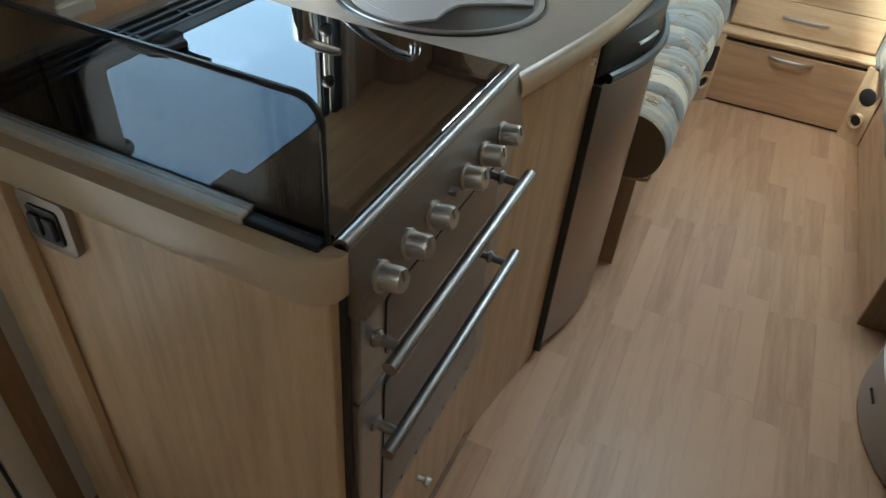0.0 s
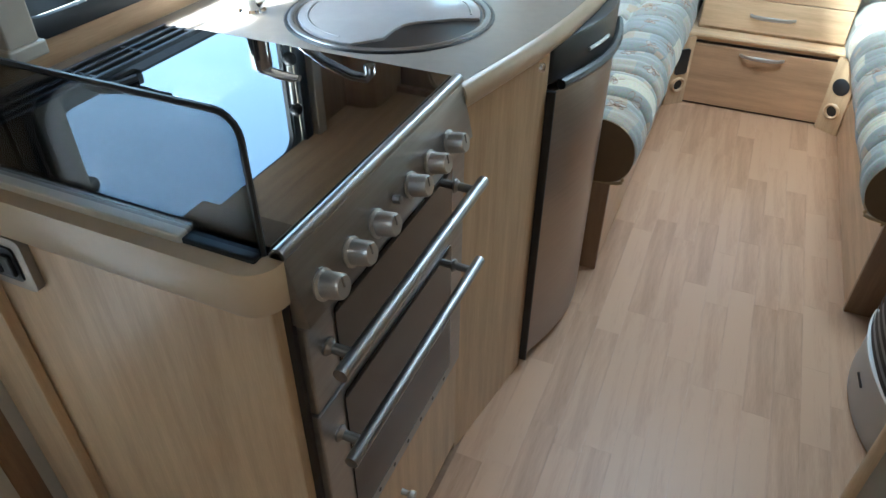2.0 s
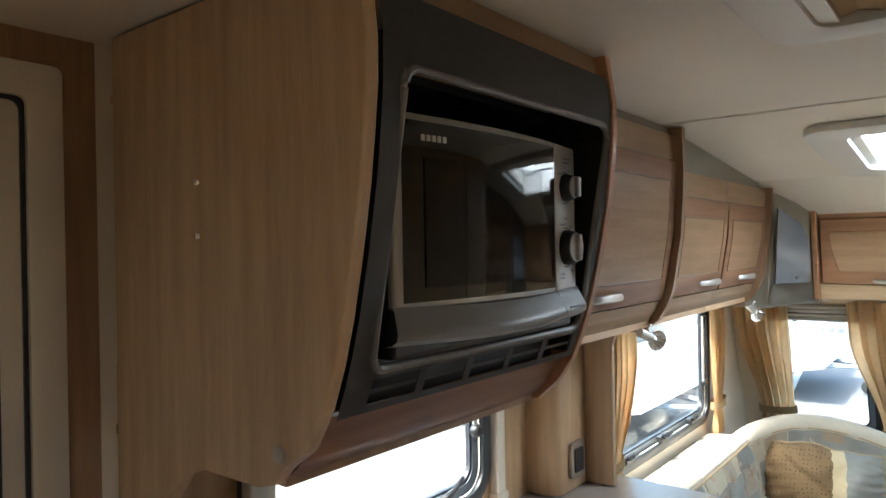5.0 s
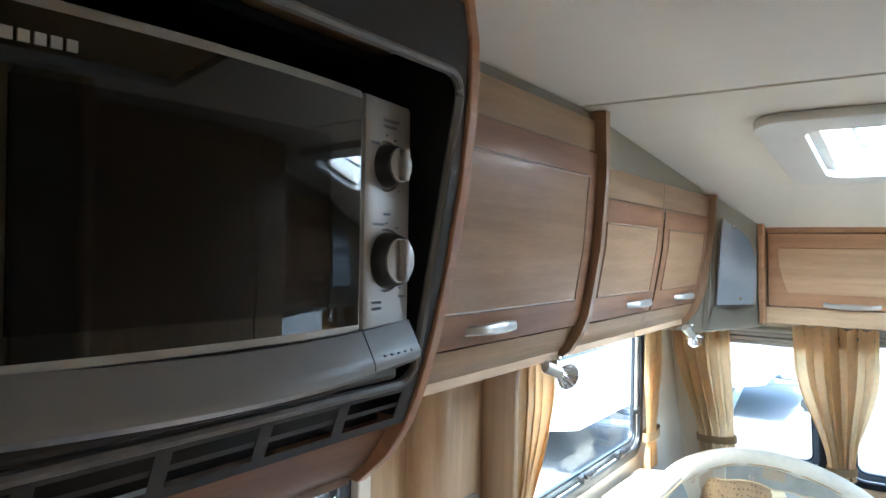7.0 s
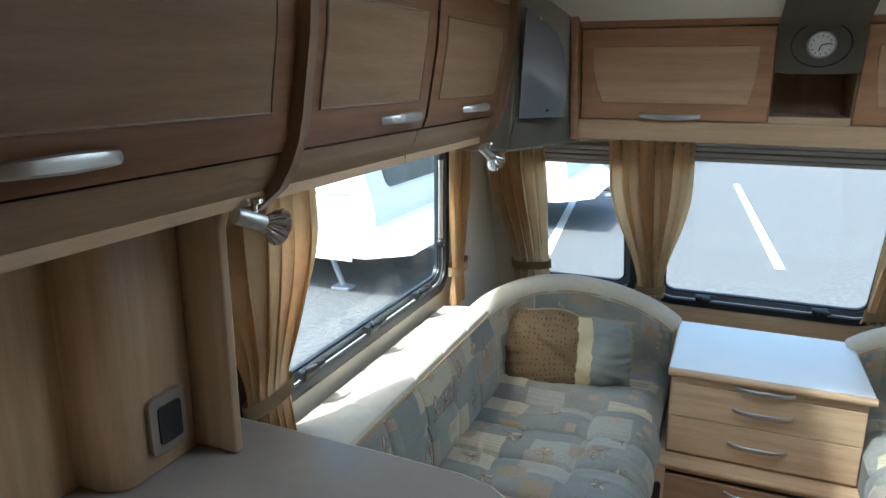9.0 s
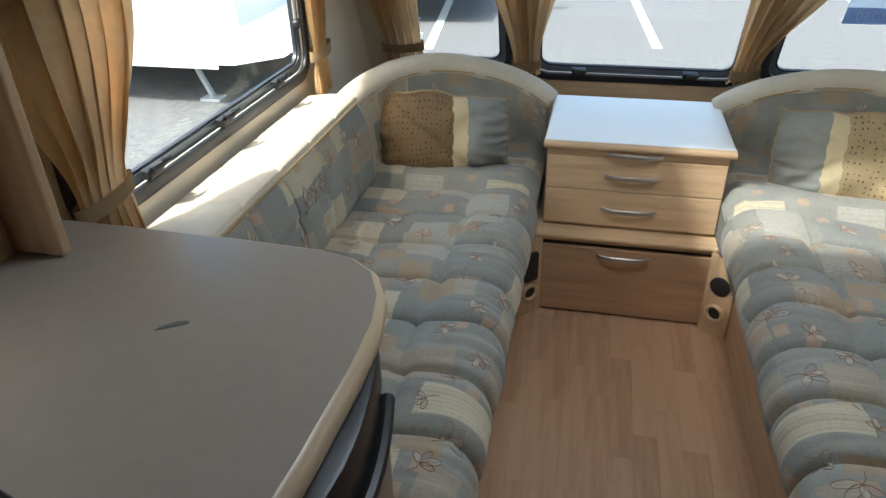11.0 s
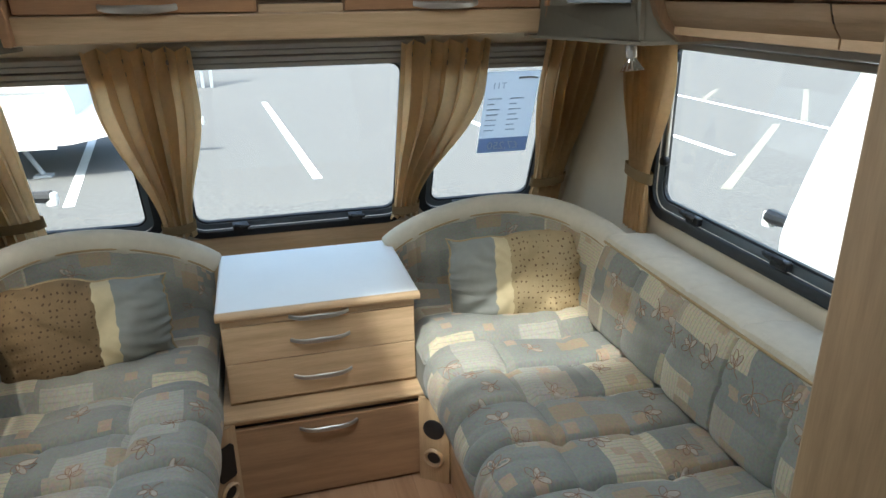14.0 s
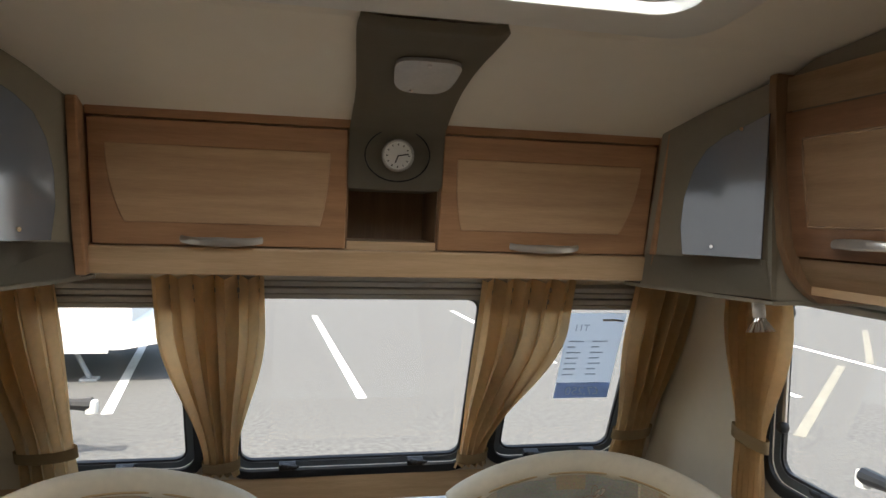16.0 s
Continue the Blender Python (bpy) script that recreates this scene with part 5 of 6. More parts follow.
# ---- lounge: benches, cushions, chest ----
def bench_base(right):
    t = thing("bench_base", "beech bench base under the lounge seat", "bench", (W - 0.4 if right else 0.4, 2.0, 0), "lounge benches")
    fx = mirror_x if right else (lambda b: b)
    y0 = 1.372 if right else 1.268
    dx = 0.024 if right else 0.0
    part("front_board", fx(box(0.736 - dx, y0 + 0.012, 0.0, 0.750 - dx, 2.525, 0.305, 0.002)), BEECH_Y, t)
    part("end_board", fx(box(0.02, y0, 0.0, 0.754 - dx, y0 + 0.014, 0.305, 0.002)), DARK_WOOD, t, "brown end board")
    part("top_board", fx(box(0.02, y0 + 0.02, 0.285, 0.735, 3.2, 0.304)), BEECH_Y, t)
    m = frame_m((0.750 - dx, 2.522, 0.0), (0.066 + dx, 0.064, 0), (0, 0, 1))
    c = part("corner_board", fx(plate([(0, 0), (0.098, 0), (0.098, 0.30), (0, 0.30)], (), 0.012, m)), BEECH, t, "angled corner board")
    for z, mt in ((0.092, BEECH_X),):
        part("duct_ring", fx(lathe([(0.032, 0), (0.034, 0.006), (0.028, 0.012), (0.022, 0.008), (0.021, -0.02)], m @ pose(0.049, z, 0.012), 24)), BEECH_X, c, "round pale air outlet", smooth=True)
        part("duct", fx(lathe([(0, 0), (0.022, 0), (0.022, 0.002), (0, 0.002)], m @ pose(0.049, z, 0.0125), 20)), BLACK, c)
    if right:
        s = part("speaker", fx(lathe([(0, 0), (0.034, 0), (0.034, 0.004), (0.026, 0.008), (0, 0.006)], m @ pose(0.049, 0.195, 0.012), 24)), BLACK, c, "round black speaker", smooth=True)
    else:
        s = part("socket", fx(plate(rrect(0.02, 0.14, 0.078, 0.25, 0.01), (), 0.008, m @ pose(0, 0, 0.012), 0.002)), BLACK, c, "black socket plate")


bench_base(False)
bench_base(True)


def catmull(pts, n, closed=True):
    out = []
    k = len(pts)
    for i in range(k if closed else k - 1):
        p = [Vector(pts[(i + j - 1) % k] if closed else pts[min(max(i + j - 1, 0), k - 1)]) for j in range(4)]
        for s in range(n):
            t = s / n
            out.append(0.5 * ((2 * p[1]) + (p[2] - p[0]) * t + (2 * p[0] - 5 * p[1] + 4 * p[2] - p[3]) * t * t + (3 * p[1] - p[0] - 3 * p[2] + p[3]) * t ** 3))
    return out


def strip_mesh(prof, f, ny, closed=True, caps=True):
    """Sweep a cross-section: f(i, prof point, v) gives the place; UVs in metres."""
    b = bmesh.new()
    lay = b.loops.layers.uv.new("UVMap")
    k = len(prof)
    run = [0.0]
    for i in range(k):
        run.append(run[-1] + (Vector(prof[(i + 1) % k]) - Vector(prof[i])).length)
    vs = [[b.verts.new(f(i, prof[i], j / ny)) for j in range(ny + 1)] for i in range(k)]
    length = sum((vs[0][j + 1].co - vs[0][j].co).length for j in range(ny))
    for i in range(k if closed else k - 1):
        for j in range(ny):
            i2 = (i + 1) % k
            fc = b.faces.new((vs[i][j], vs[i2][j], vs[i2][j + 1], vs[i][j + 1]))
            for lp, (a, c) in zip(fc.loops, ((run[i], j), (run[i + 1], j), (run[i + 1], j + 1), (run[i], j + 1))):
                lp[lay].uv = (a, c / ny * length)
    if caps and closed:
        for j in (0, ny):
            fc = b.faces.new([vs[i][j] for i in range(k)])
            for lp in fc.loops:
                lp[lay].uv = (lp.vert.co.x, lp.vert.co.z)
    return b


def leaf_sprig(bm, place, size, turn, rnd):
    """An embroidered sprig of outlined, pale-filled leaves; place(u, v) lays it on the cloth."""
    for k in range(4):
        a = turn + (k - 1.5) * 0.85 + rnd.uniform(-0.15, 0.15)
        L = size * rnd.uniform(0.8, 1.1)
        loop = []
        for s in range(10):
            t = s / 10 * math.tau
            r = L * (0.5 + 0.5 * math.cos(t))
            w = L * 0.23 * math.sin(t)
            loop.append(place(r * math.cos(a) - w * math.sin(a), r * math.sin(a) + w * math.cos(a)))
        if k % 2:
            mid = bm.verts.new(sum(loop, Vector()) / 10 + Vector((0, 0, 0.0005)))
            ring = [bm.verts.new(p) for p in loop]
            for s in range(10):
                bm.faces.new((mid, ring[s], ring[(s + 1) % 10])).material_index = 1
        tube(loop, 0.0009, 4, True, bm=bm)
    tube([place(-size * 0.9 * math.cos(turn), -size * 0.9 * math.sin(turn)), place(-size * 0.4 * math.cos(turn + 0.3), -size * 0.4 * math.sin(turn + 0.3)), place(0, 0)], 0.0010, 4, bm=bm)


def seat_cushion(right):
    y0, y1 = (1.375 if right else 1.272), 2.545
    t = thing("seat_cushion", "quilted grey and tan patchwork bench seat cushion", "cushion", (W - 0.42 if right else 0.42, 1.95, 0.305), "seat cushions")
    prof = catmull([(0.03, 0.31), (0.30, 0.308), (0.60, 0.308), (0.745, 0.312), (0.796, 0.345), (0.812, 0.40), (0.797, 0.455), (0.75, 0.492), (0.68, 0.500), (0.55, 0.485), (0.35, 0.472), (0.15, 0.468), (0.04, 0.45)], 7)
    seams = 7

    def quilt(x, z, y):
        q = abs(math.sin(math.pi * seams * (y - y0) / (y1 - y0)))
        cut = 1 - q
        near = (math.asin(min(1, q)) / math.pi) * (y1 - y0) / seams
        d = 0.020 * cut ** 2.6 + 0.016 * math.exp(-(near / 0.007) ** 2)
        if z > 0.42 and x < 0.70:
            for s, a in ((0.22, 0.010), (0.40, 0.012), (0.60, 0.020)):
                d += a * math.exp(-((x - s - 0.012 * math.sin(y * 17)) / 0.016) ** 2)
        return d

    def f(i, p, v):
        y = y0 + (y1 - y0) * v
        e = 0.02 * max(0, 1 - min(v, 1 - v) / 0.03) ** 2
        x, z = p[0], p[1]
        top = smoothstep(0.33, 0.44, z)
        d = quilt(x, z, y) * top + e * top
        wob = 0.006 * noise.noise((x * 6, y * 6, z * 6 + (5 if right else 0)))
        pull = abs(noise.noise((x * 3, y * 24, 4)))
        wob += 0.010 * (pull - 0.25) * smoothstep(0.58, 0.72, x) * top
        nx = smoothstep(0.70, 0.81, x)
        X = x - (d - wob) * nx
        return Vector((W - X if right else X, y, z - d * (1 - 0.6 * nx) + wob * top))
    b = strip_mesh(prof, f, 260)
    skin = BVHTree.FromBMesh(b)
    c = part("cover", b, PATCH, t, "grey and tan patchwork cover", smooth=True)
    rnd = random.Random(5 if right else 9)
    emb = bmesh.new()
    for k in range(28):
        cx, cy = (0.72, 0.30, 0.76, 0.50, 0.68, 0.36)[k % 6] + rnd.uniform(-0.03, 0.03), y0 + 0.08 + (y1 - y0 - 0.16) * ((k + 0.5) / 28)

        def place(du, dv, cx=cx, cy=cy):
            x, y = cx + du, cy + dv
            a = max(0.0, x - 0.66)
            src = Vector((min(x, 0.66) + 0.3 * math.sin(a * 8), y, 0.39 + 0.3 * math.cos(a * 8)))
            aim = Vector((-math.sin(a * 8), 0, -math.cos(a * 8)))
            if right:
                src.x, aim.x = W - src.x, -aim.x
            hit = skin.ray_cast(src, aim)[0]
            return (hit or src + aim * 0.3) - aim * 0.0007
        leaf_sprig(emb, place, rnd.uniform(0.030, 0.042), rnd.uniform(0, 6.28), rnd)
    tagged(part("embroidery", emb, [STITCH, LEAF_FILL], c, "brown embroidered leaf sprigs"), kind="stuff")
    btn = [(x, y0 + (y1 - y0) * k / seams) for k in range(1, seams) for x in (0.22, 0.40, 0.60)]
    for x, y in btn:
        part("button", lathe([(0, -0.003), (0.008, -0.002), (0.007, 0.003), (0, 0.005)], pose(W - x if right else x, y, 0.448), 8), GREYCLOTH, c)
    ep = catmull([(0.30, 0.308), (0.745, 0.312), (0.796, 0.345), (0.812, 0.40), (0.797, 0.455), (0.75, 0.492), (0.60, 0.482)], 5, False)
    pts = [Vector((W - p[0] * 0.985 if right else p[0] * 0.985, y0 + 0.001, p[1] * 0.985)) for p in ep]
    part("piping", tube(pts, 0.005, 6), TIE, t, "tan piping round the end")
    cap = plate([(p[0] * 0.988 + 0.003, p[1] * 0.988 + 0.004) for p in prof], (), 0.006, XZ(y0 + 0.002))
    part("end_cap", mirror_x(cap) if right else cap, BROWN_CLOTH, t, "plain brown end cloth")


seat_cushion(False)
seat_cushion(True)


def back_cushion(right):
    y0, y1 = (1.345 if right else 1.41), 2.60
    t = thing("back_cushion", "quilted patchwork back cushion with cream waffle top", "cushion", (W - 0.12 if right else 0.12, 2.0, 0.46), "back cushions")
    prof = catmull([(0.035, 0.47), (0.16, 0.46), (0.245, 0.465), (0.258, 0.52), (0.245, 0.62), (0.222, 0.70), (0.195, 0.735)], 6, False)
    seams = 6

    def f(i, p, v):
        y = y0 + (y1 - y0) * v
        q = abs(math.sin(math.pi * seams * (y - y0) / (y1 - y0)))
        d = 0.010 * (1 - q) ** 2.6 + 0.010 * max(0, 1 - q / 0.12) ** 2 + 0.009 * math.exp(-((p[1] - 0.60) / 0.014) ** 2)
        X = p[0] - d * smoothstep(0.17, 0.22, p[0]) + 0.005 * noise.noise((y * 7, p[1] * 7, 3 if right else 1))
        return Vector((W - X if right else X, y, p[1]))
    b = strip_mesh(prof, f, 200, closed=False)
    skin = BVHTree.FromBMesh(b)
    c = part("cover", b, PATCH_BACK, t, "patchwork front", smooth=True)
    tp = [(0.205, 0.722), (0.200, 0.745), (0.185, 0.755), (0.11, 0.752), (0.04, 0.742), (0.018, 0.728), (0.016, 0.46)]

    def g(i, p, v):
        y = y0 + (y1 - y0) * v
        q = abs(math.sin(math.pi * seams * (y - y0) / (y1 - y0)))
        return Vector((W - p[0] if right else p[0], y, p[1] - 0.006 * (1 - q) ** 10))
    part("top", strip_mesh(tp, g, 150, closed=False), WAFFLE, t, "cream waffle top", smooth=True)
    rnd = random.Random(3 if right else 4)
    emb = bmesh.new()
    for k in range(14):
        cy, cz = y0 + 0.1 + (y1 - y0 - 0.2) * (k + 0.5) / 14, rnd.choice((0.55, 0.64, 0.67))

        def place(du, dv, cy=cy, cz=cz):
            way = 1 if right else -1
            src = Vector((W / 2, cy + du, min(cz + dv, 0.715)))
            hit = skin.ray_cast(src, Vector((way, 0, 0)))[0]
            return (hit or Vector((W - 0.24 if right else 0.24, src.y, src.z))) - Vector((way * 0.0007, 0, 0))
        leaf_sprig(emb, place, rnd.uniform(0.030, 0.042), rnd.uniform(0, 6.28), rnd)
    tagged(part("embroidery", emb, [STITCH, LEAF_FILL], c, "brown embroidered leaf sprigs"), kind="stuff")
    part("piping", tube([(W - 0.207 if right else 0.207, y0 + (y1 - y0) * k / 30, 0.730) for k in range(31)], 0.0035, 6), TIE, t, "tan piping along the top edge")
    for y in (y0, y1):
        pl = plate([(0.02, 0.46), (0.24, 0.465), (0.252, 0.52), (0.24, 0.62), (0.215, 0.70), (0.19, 0.748), (0.03, 0.738)], (), 0.004, XZ(y))
        part("end", mirror_x(pl) if right else pl, WAFFLE, t)


back_cushion(False)
back_cushion(True)


def corner_bolster(right):
    """Curved corner backrest with an arched cream roll, and the seat below it."""
    t = thing("corner_cushion", "curved corner backrest with arched cream roll", "cushion", (W - 0.4 if right else 0.4, 2.9, 0.46), "corner cushions")
    knots = [(0.150, 2.585, 0.705), (0.185, 2.70, 0.735), (0.255, 2.82, 0.758), (0.36, 2.925, 0.762), (0.50, 3.00, 0.740), (0.64, 3.045, 0.695), (0.74, 3.065, 0.645), (0.795, 3.07, 0.605)]
    line = catmull(knots, 6, False) + [Vector(knots[-1])]
    fxp = lambda p: Vector((W - p[0] if right else p[0], p[1], p[2]))
    part("roll", tube([fxp(p) for p in line], [0.045] * (len(line) - 1) + [0.04], 14, flat=0.95), WAFFLE, t, "cream waffle roll", smooth=True)
    k = len(line)

    def f(u, v):
        i = min(int(u * (k - 1)), k - 2)
        p = line[i].lerp(line[i + 1], u * (k - 1) - i)
        c = Vector((0.75, 2.45))
        d = (c - Vector((p.x, p.y))).normalized()
        bul = 0.045 + 0.055 * (1 - v) - 0.008 * (1 - abs(math.sin(u * math.pi * 5))) ** 3
        z = 0.42 + (p.z - 0.42 - 0.012) * v
        return fxp((p.x + d.x * bul * 0.9, p.y + d.y * bul * 0.9, z))
    part("piping", tube([f(k / 40, 1.0) + Vector((0, -0.003, 0.004)) for k in range(41)], 0.0035, 6), TIE, t, "tan piping under the roll")
    c = part("back_panel", grid(f, 60, 12, uv=(1.0, 0.36)), PATCH_BACK, t, "patchwork curved back", smooth=True)
    rnd = random.Random(8)
    emb = bmesh.new()
    for u, v in ((0.2, 0.7), (0.45, 0.8), (0.88, 0.6), (0.8, 0.35)):
        leaf_sprig(emb, lambda a, e, u=u, v=v: f(min(max(u + a, 0.01), 0.99), v + e * 2.6), 0.04, rnd.uniform(0, 6.28), rnd)
    tagged(part("embroidery", emb, [STITCH, LEAF_FILL], c), kind="stuff")
    s = thing("box_cushion", "patchwork corner box cushion beside the drawers", "cushion", (W - 0.4 if right else 0.4, 2.75, 0.305), "corner seats")

    def g(u, v):
        x, y = 0.03 + 0.77 * u, 2.535 + 0.56 * v
        e = max(0, 1 - min(u, 1 - u, v * 0.8, 1 - v) / 0.09)
        z = 0.483 - 0.055 * e * e + 0.012 * math.sin(v * 9) * (1 - e) + 0.006 * noise.noise((x * 7, y * 7, 2 if right else 6))
        return Vector((W - x if right else x, y, z))
    b = grid(g, 30, 24, uv=(0.77, 0.56))
    part("top", b, PATCH, s, smooth=True)
    lo = box(0.03, 2.537, 0.306, 0.798, 3.095, 0.440, 0.012)
    lo = mirror_x(lo) if right else lo
    part("boxing", lo, GREYCLOTH, s, "grey side boxing")


corner_bolster(False)
corner_bolster(True)


def pillow(m, name_label, cloth_, flip=1, narrow=0.16):
    """A soft scatter cushion with pinched corners, a cream band and a grey end that is squashed flatter."""
    t = thing("scatter_cushion", name_label, "cushion", m.translation - Vector((0, 0, 0.12)), "scatter cushions")
    hw, hh, th = 0.238, 0.176, 0.112

    def surf(s, x, y):
        px, py = x * 2 - 1, y * 2 - 1
        taper = 1 - narrow * (1 + px * flip)
        ear = (px * px * py * py) ** 3
        X = hw * px * (1 - 0.05 * (1 - py * py) - 0.06 * py * py * (1 - ear)) + 0.008 * noise.noise((px * 2, py * 7, flip + 4))
        Y = hh * taper * py * (1 - 0.06 * (1 - px * px) - 0.06 * px * px * (1 - ear)) + 0.018 * noise.noise((px * 3.1, py * 1.2, flip * 2)) * (1 if py > 0 else 0.3)
        X, Y = X * (1 - 0.10 * py ** 4 * (1 - 0.8 * ear)), Y * (1 - 0.16 * px ** 4 * (1 - 0.8 * ear))
        body = ((1 - abs(px) ** 3.2) * (1 - abs(py) ** 3.2)) ** 0.5
        edge = (abs(px) ** 3 + abs(py) ** 3) * (1 - ear)
        crease = 0.020 * noise.noise((X * 11, Y * 11, s * 3 + flip)) + 0.010 * edge * math.sin(math.atan2(py, px) * 17 + 3 * noise.noise((px * 2, py * 2, 7)))
        fold = -0.014 * math.exp(-((px * 0.8 + py * 0.6 * flip + 0.15) / 0.10) ** 2)
        Z = s * th * (0.75 + 0.25 * taper) * body + (crease + s * fold) * body ** 0.6
        return m @ Vector((X, Y, Z))
    nu = 72
    for s in (1, -1):
        b = grid(lambda u, v: surf(s, u, v), nu, 44, uv=(0.45, 0.27))
        for k, fc in enumerate(b.faces):
            u = ((k // 44 + 0.5) / nu * 2 - 1) * flip
            fc.material_index = 1 if 0.20 < u < 0.42 else (0 if u < 0.3 else 2)
        part("front" if s > 0 else "back", b, [cloth_, BAND, GREYCLOTH], t, "dotted cloth with cream band and grey end", smooth=True)
    rim = [surf(0.0, x, y) for x, y in [(i / 24, 0) for i in range(24)] + [(1, i / 16) for i in range(16)] + [(1 - i / 24, 1) for i in range(24)] + [(0, 1 - i / 16) for i in range(16)]]
    part("piping", tube(rim, 0.004, 6, True), TIE, t)


pillow(frame_m((0.450, 2.755, 0.570), (0.97, 0.13, 0.06), (-0.05, 0.30, 0.95)), "dotted cushion with cream band, dark brown for shade, crumpled in the corner", PILLOW_SHADED, 1)
pillow(frame_m((1.755, 2.765, 0.568), (0.985, -0.10, -0.04), (0.05, 0.32, 0.95)), "light tan dotted cushion with cream band, leaning in the corner", PILLOW_CLOTH, -1, 0.12)
pillow(frame_m((1.885, 1.445, 0.545), (0.98, -0.06, 0.10), (0.02, -0.62, 0.75)), "tan dotted cushion lying at the bench's end", PILLOW_CLOTH, 1, 0.05)


def chest():
    t = thing("chest_of_drawers", "beech chest of drawers with white top between the benches", "drawers", (1.10, 2.8, 0))
    x0, x1 = 0.815, 1.385
    # Black case paints the shadow in the gaps round the lower drawer.
    part("plinth_drawer_case", box(x0 + 0.005, 2.60, 0.0, x1 - 0.005, 3.10, 0.285), BLACK, t)
    part("upper_case", box(x0 + 0.004, 2.655, 0.31, x1 - 0.004, 3.10, 0.598), BEECH, t)
    part("top", box(x0 - 0.006, 2.638, 0.598, x1 + 0.008, 3.105, 0.624, 0.006), WHITE_TOP, t, "white laminate top")
    part("top_edge", tube([(x0 - 0.006, 2.635, 0.611), (x1 + 0.008, 2.635, 0.611)], 0.0135, 10), BEECH_X, t, "rounded beech front edge", smooth=True)
    part("lower_lip", box(x0, 2.650, 0.590, x1 + 0.002, 2.66, 0.598), BEECH_X, t)
    part("shelf_rail", box(0.775, 2.575, 0.298, 1.415, 3.1, 0.314, 0.006), BEECH_X, t, "projecting beech rail")
    part("shelf_rail_low", box(x0 - 0.02, 2.59, 0.283, x1 + 0.015, 3.1, 0.297, 0.004), BEECH_X, t)
    for z0, z1, y, hz in ((0.575, 0.596, 2.642, 0.587), (0.457, 0.572, 2.642, 0.512), (0.328, 0.454, 2.642, 0.392), (0.010, 0.270, 2.585, 0.246)):
        d = part("drawer", box(x0 + (0.008 if y > 2.6 else 0.006), y, z0, x1 - 0.008, y + 0.016, z1, 0.002), BEECH_X if y > 2.6 else DRAWER_X, t, "beech drawer front")
        bow_handle((1.095, y, hz), (1, 0, 0), (0, -1, 0), d, 0.17, r=0.009)


chest()


# ---- curtains and blinds ----
def curtain(m, w_top, w_tie, w_bot, h, tie_at, shift, pleats, label, amp=0.022, lean=0.0):
    """A gathered curtain: m's first axis runs along the wall, second up, third into the room; origin at the top middle."""
    t = thing("curtain", label, "curtain", m.translation, "curtains")

    def wid(v):
        if v < tie_at:
            s = smoothstep(0.25, 1.0, v / tie_at)
            return w_top + (w_tie - w_top) * s, shift * s
        s = (v - tie_at) / (1 - tie_at)
        return w_tie + (w_bot - w_tie) * s, shift

    def f(u, v):
        w, sh = wid(v)
        squeeze = 1 - 0.55 * math.exp(-((v - tie_at) / 0.12) ** 2)
        a = amp * squeeze * (0.75 + 0.5 * noise.noise((u * 4, v * 2, w_top * 9 + pleats)))
        ph = 2 * math.pi * pleats * (u + 0.03 * noise.noise((u * 3, v * 1.5, pleats)))
        x = sh + w * (u - 0.5) + 0.25 * a * math.sin(2 * ph)
        z = 0.03 + a * math.sin(ph) + lean * v
        return m @ Vector((x, -h * v, z))
    b = grid(f, pleats * 10, 36)
    bmesh.ops.solidify(b, geom=list(b.faces), thickness=0.0025)
    part("drape", b, GOLD, t, smooth=True)

    def g(u, v):
        a = u * math.tau
        return m @ Vector((shift + (w_tie * 0.56) * math.cos(a), -h * (tie_at + 0.028 * (2 * v - 1)) + 0.008 * math.sin(a + 1), 0.03 + 0.028 * math.sin(a) + lean * tie_at))
    tb = grid(g, 24, 3, wrap=True)
    bmesh.ops.solidify(tb, geom=list(tb.faces), thickness=0.004)
    part("tieback", tb, TIE, t, "tan fabric tieback", smooth=True)


gold = "gold-brown gathered curtain tied back with a tan band"
curtain(LEFT_M @ pose(1.60, 1.345, 0.02), 0.36, 0.15, 0.18, 0.60, 0.80, -0.03, 6, gold, 0.032)
curtain(LEFT_M @ pose(2.70, 1.345, 0.02), 0.19, 0.12, 0.14, 0.62, 0.78, 0.0, 5, gold)
curtain(RIGHT_M @ pose(2.70, 1.345, 0.02), 0.27, 0.13, 0.14, 0.62, 0.70, 0.0, 6, gold)
FH = 0.72
curtain(FRONT_M @ pose(0.66, 0.78, 0.02), 0.30, 0.105, 0.12, FH, 0.93, 0.015, 5, gold, 0.030)
curtain(FRONT_M @ pose(1.595, 0.78, 0.02), 0.30, 0.095, 0.12, FH, 0.93, -0.10, 5, gold, 0.030)
curtain(FRONT_M @ pose(0.145, 0.78, 0.02), 0.24, 0.16, 0.17, FH, 0.84, 0.03, 5, gold, 0.03)
curtain(FRONT_M @ pose(2.055, 0.78, 0.02), 0.22, 0.13, 0.15, FH, 0.82, 0.01, 5, gold, 0.03)


def blind(m, u0, u1, v, label):
    t = thing("blind_cassette", label, "blind", m @ Vector(((u0 + u1) / 2, v, 0)), "blind cassettes")
    for k in range(4):
        part("rib", box(u0, v + k * 0.021, 0.004, u1, v + k * 0.021 + 0.018, 0.030 + 0.004 * (k % 2), 0.004, m=m), BLIND, t)


for i, f in enumerate(FWIN):
    blind(FRONT_M, f[0] - 0.03, f[2] + 0.03, 0.698 if i == 1 else 0.665, "grey ribbed roller blind cassette, blind rolled up")
blind(LEFT_M, 1.55, 2.70, 1.295, "grey ribbed roller blind cassette, blind rolled up")
blind(RIGHT_M, 1.55, 2.70, 1.295, "grey ribbed roller blind cassette, blind rolled up")


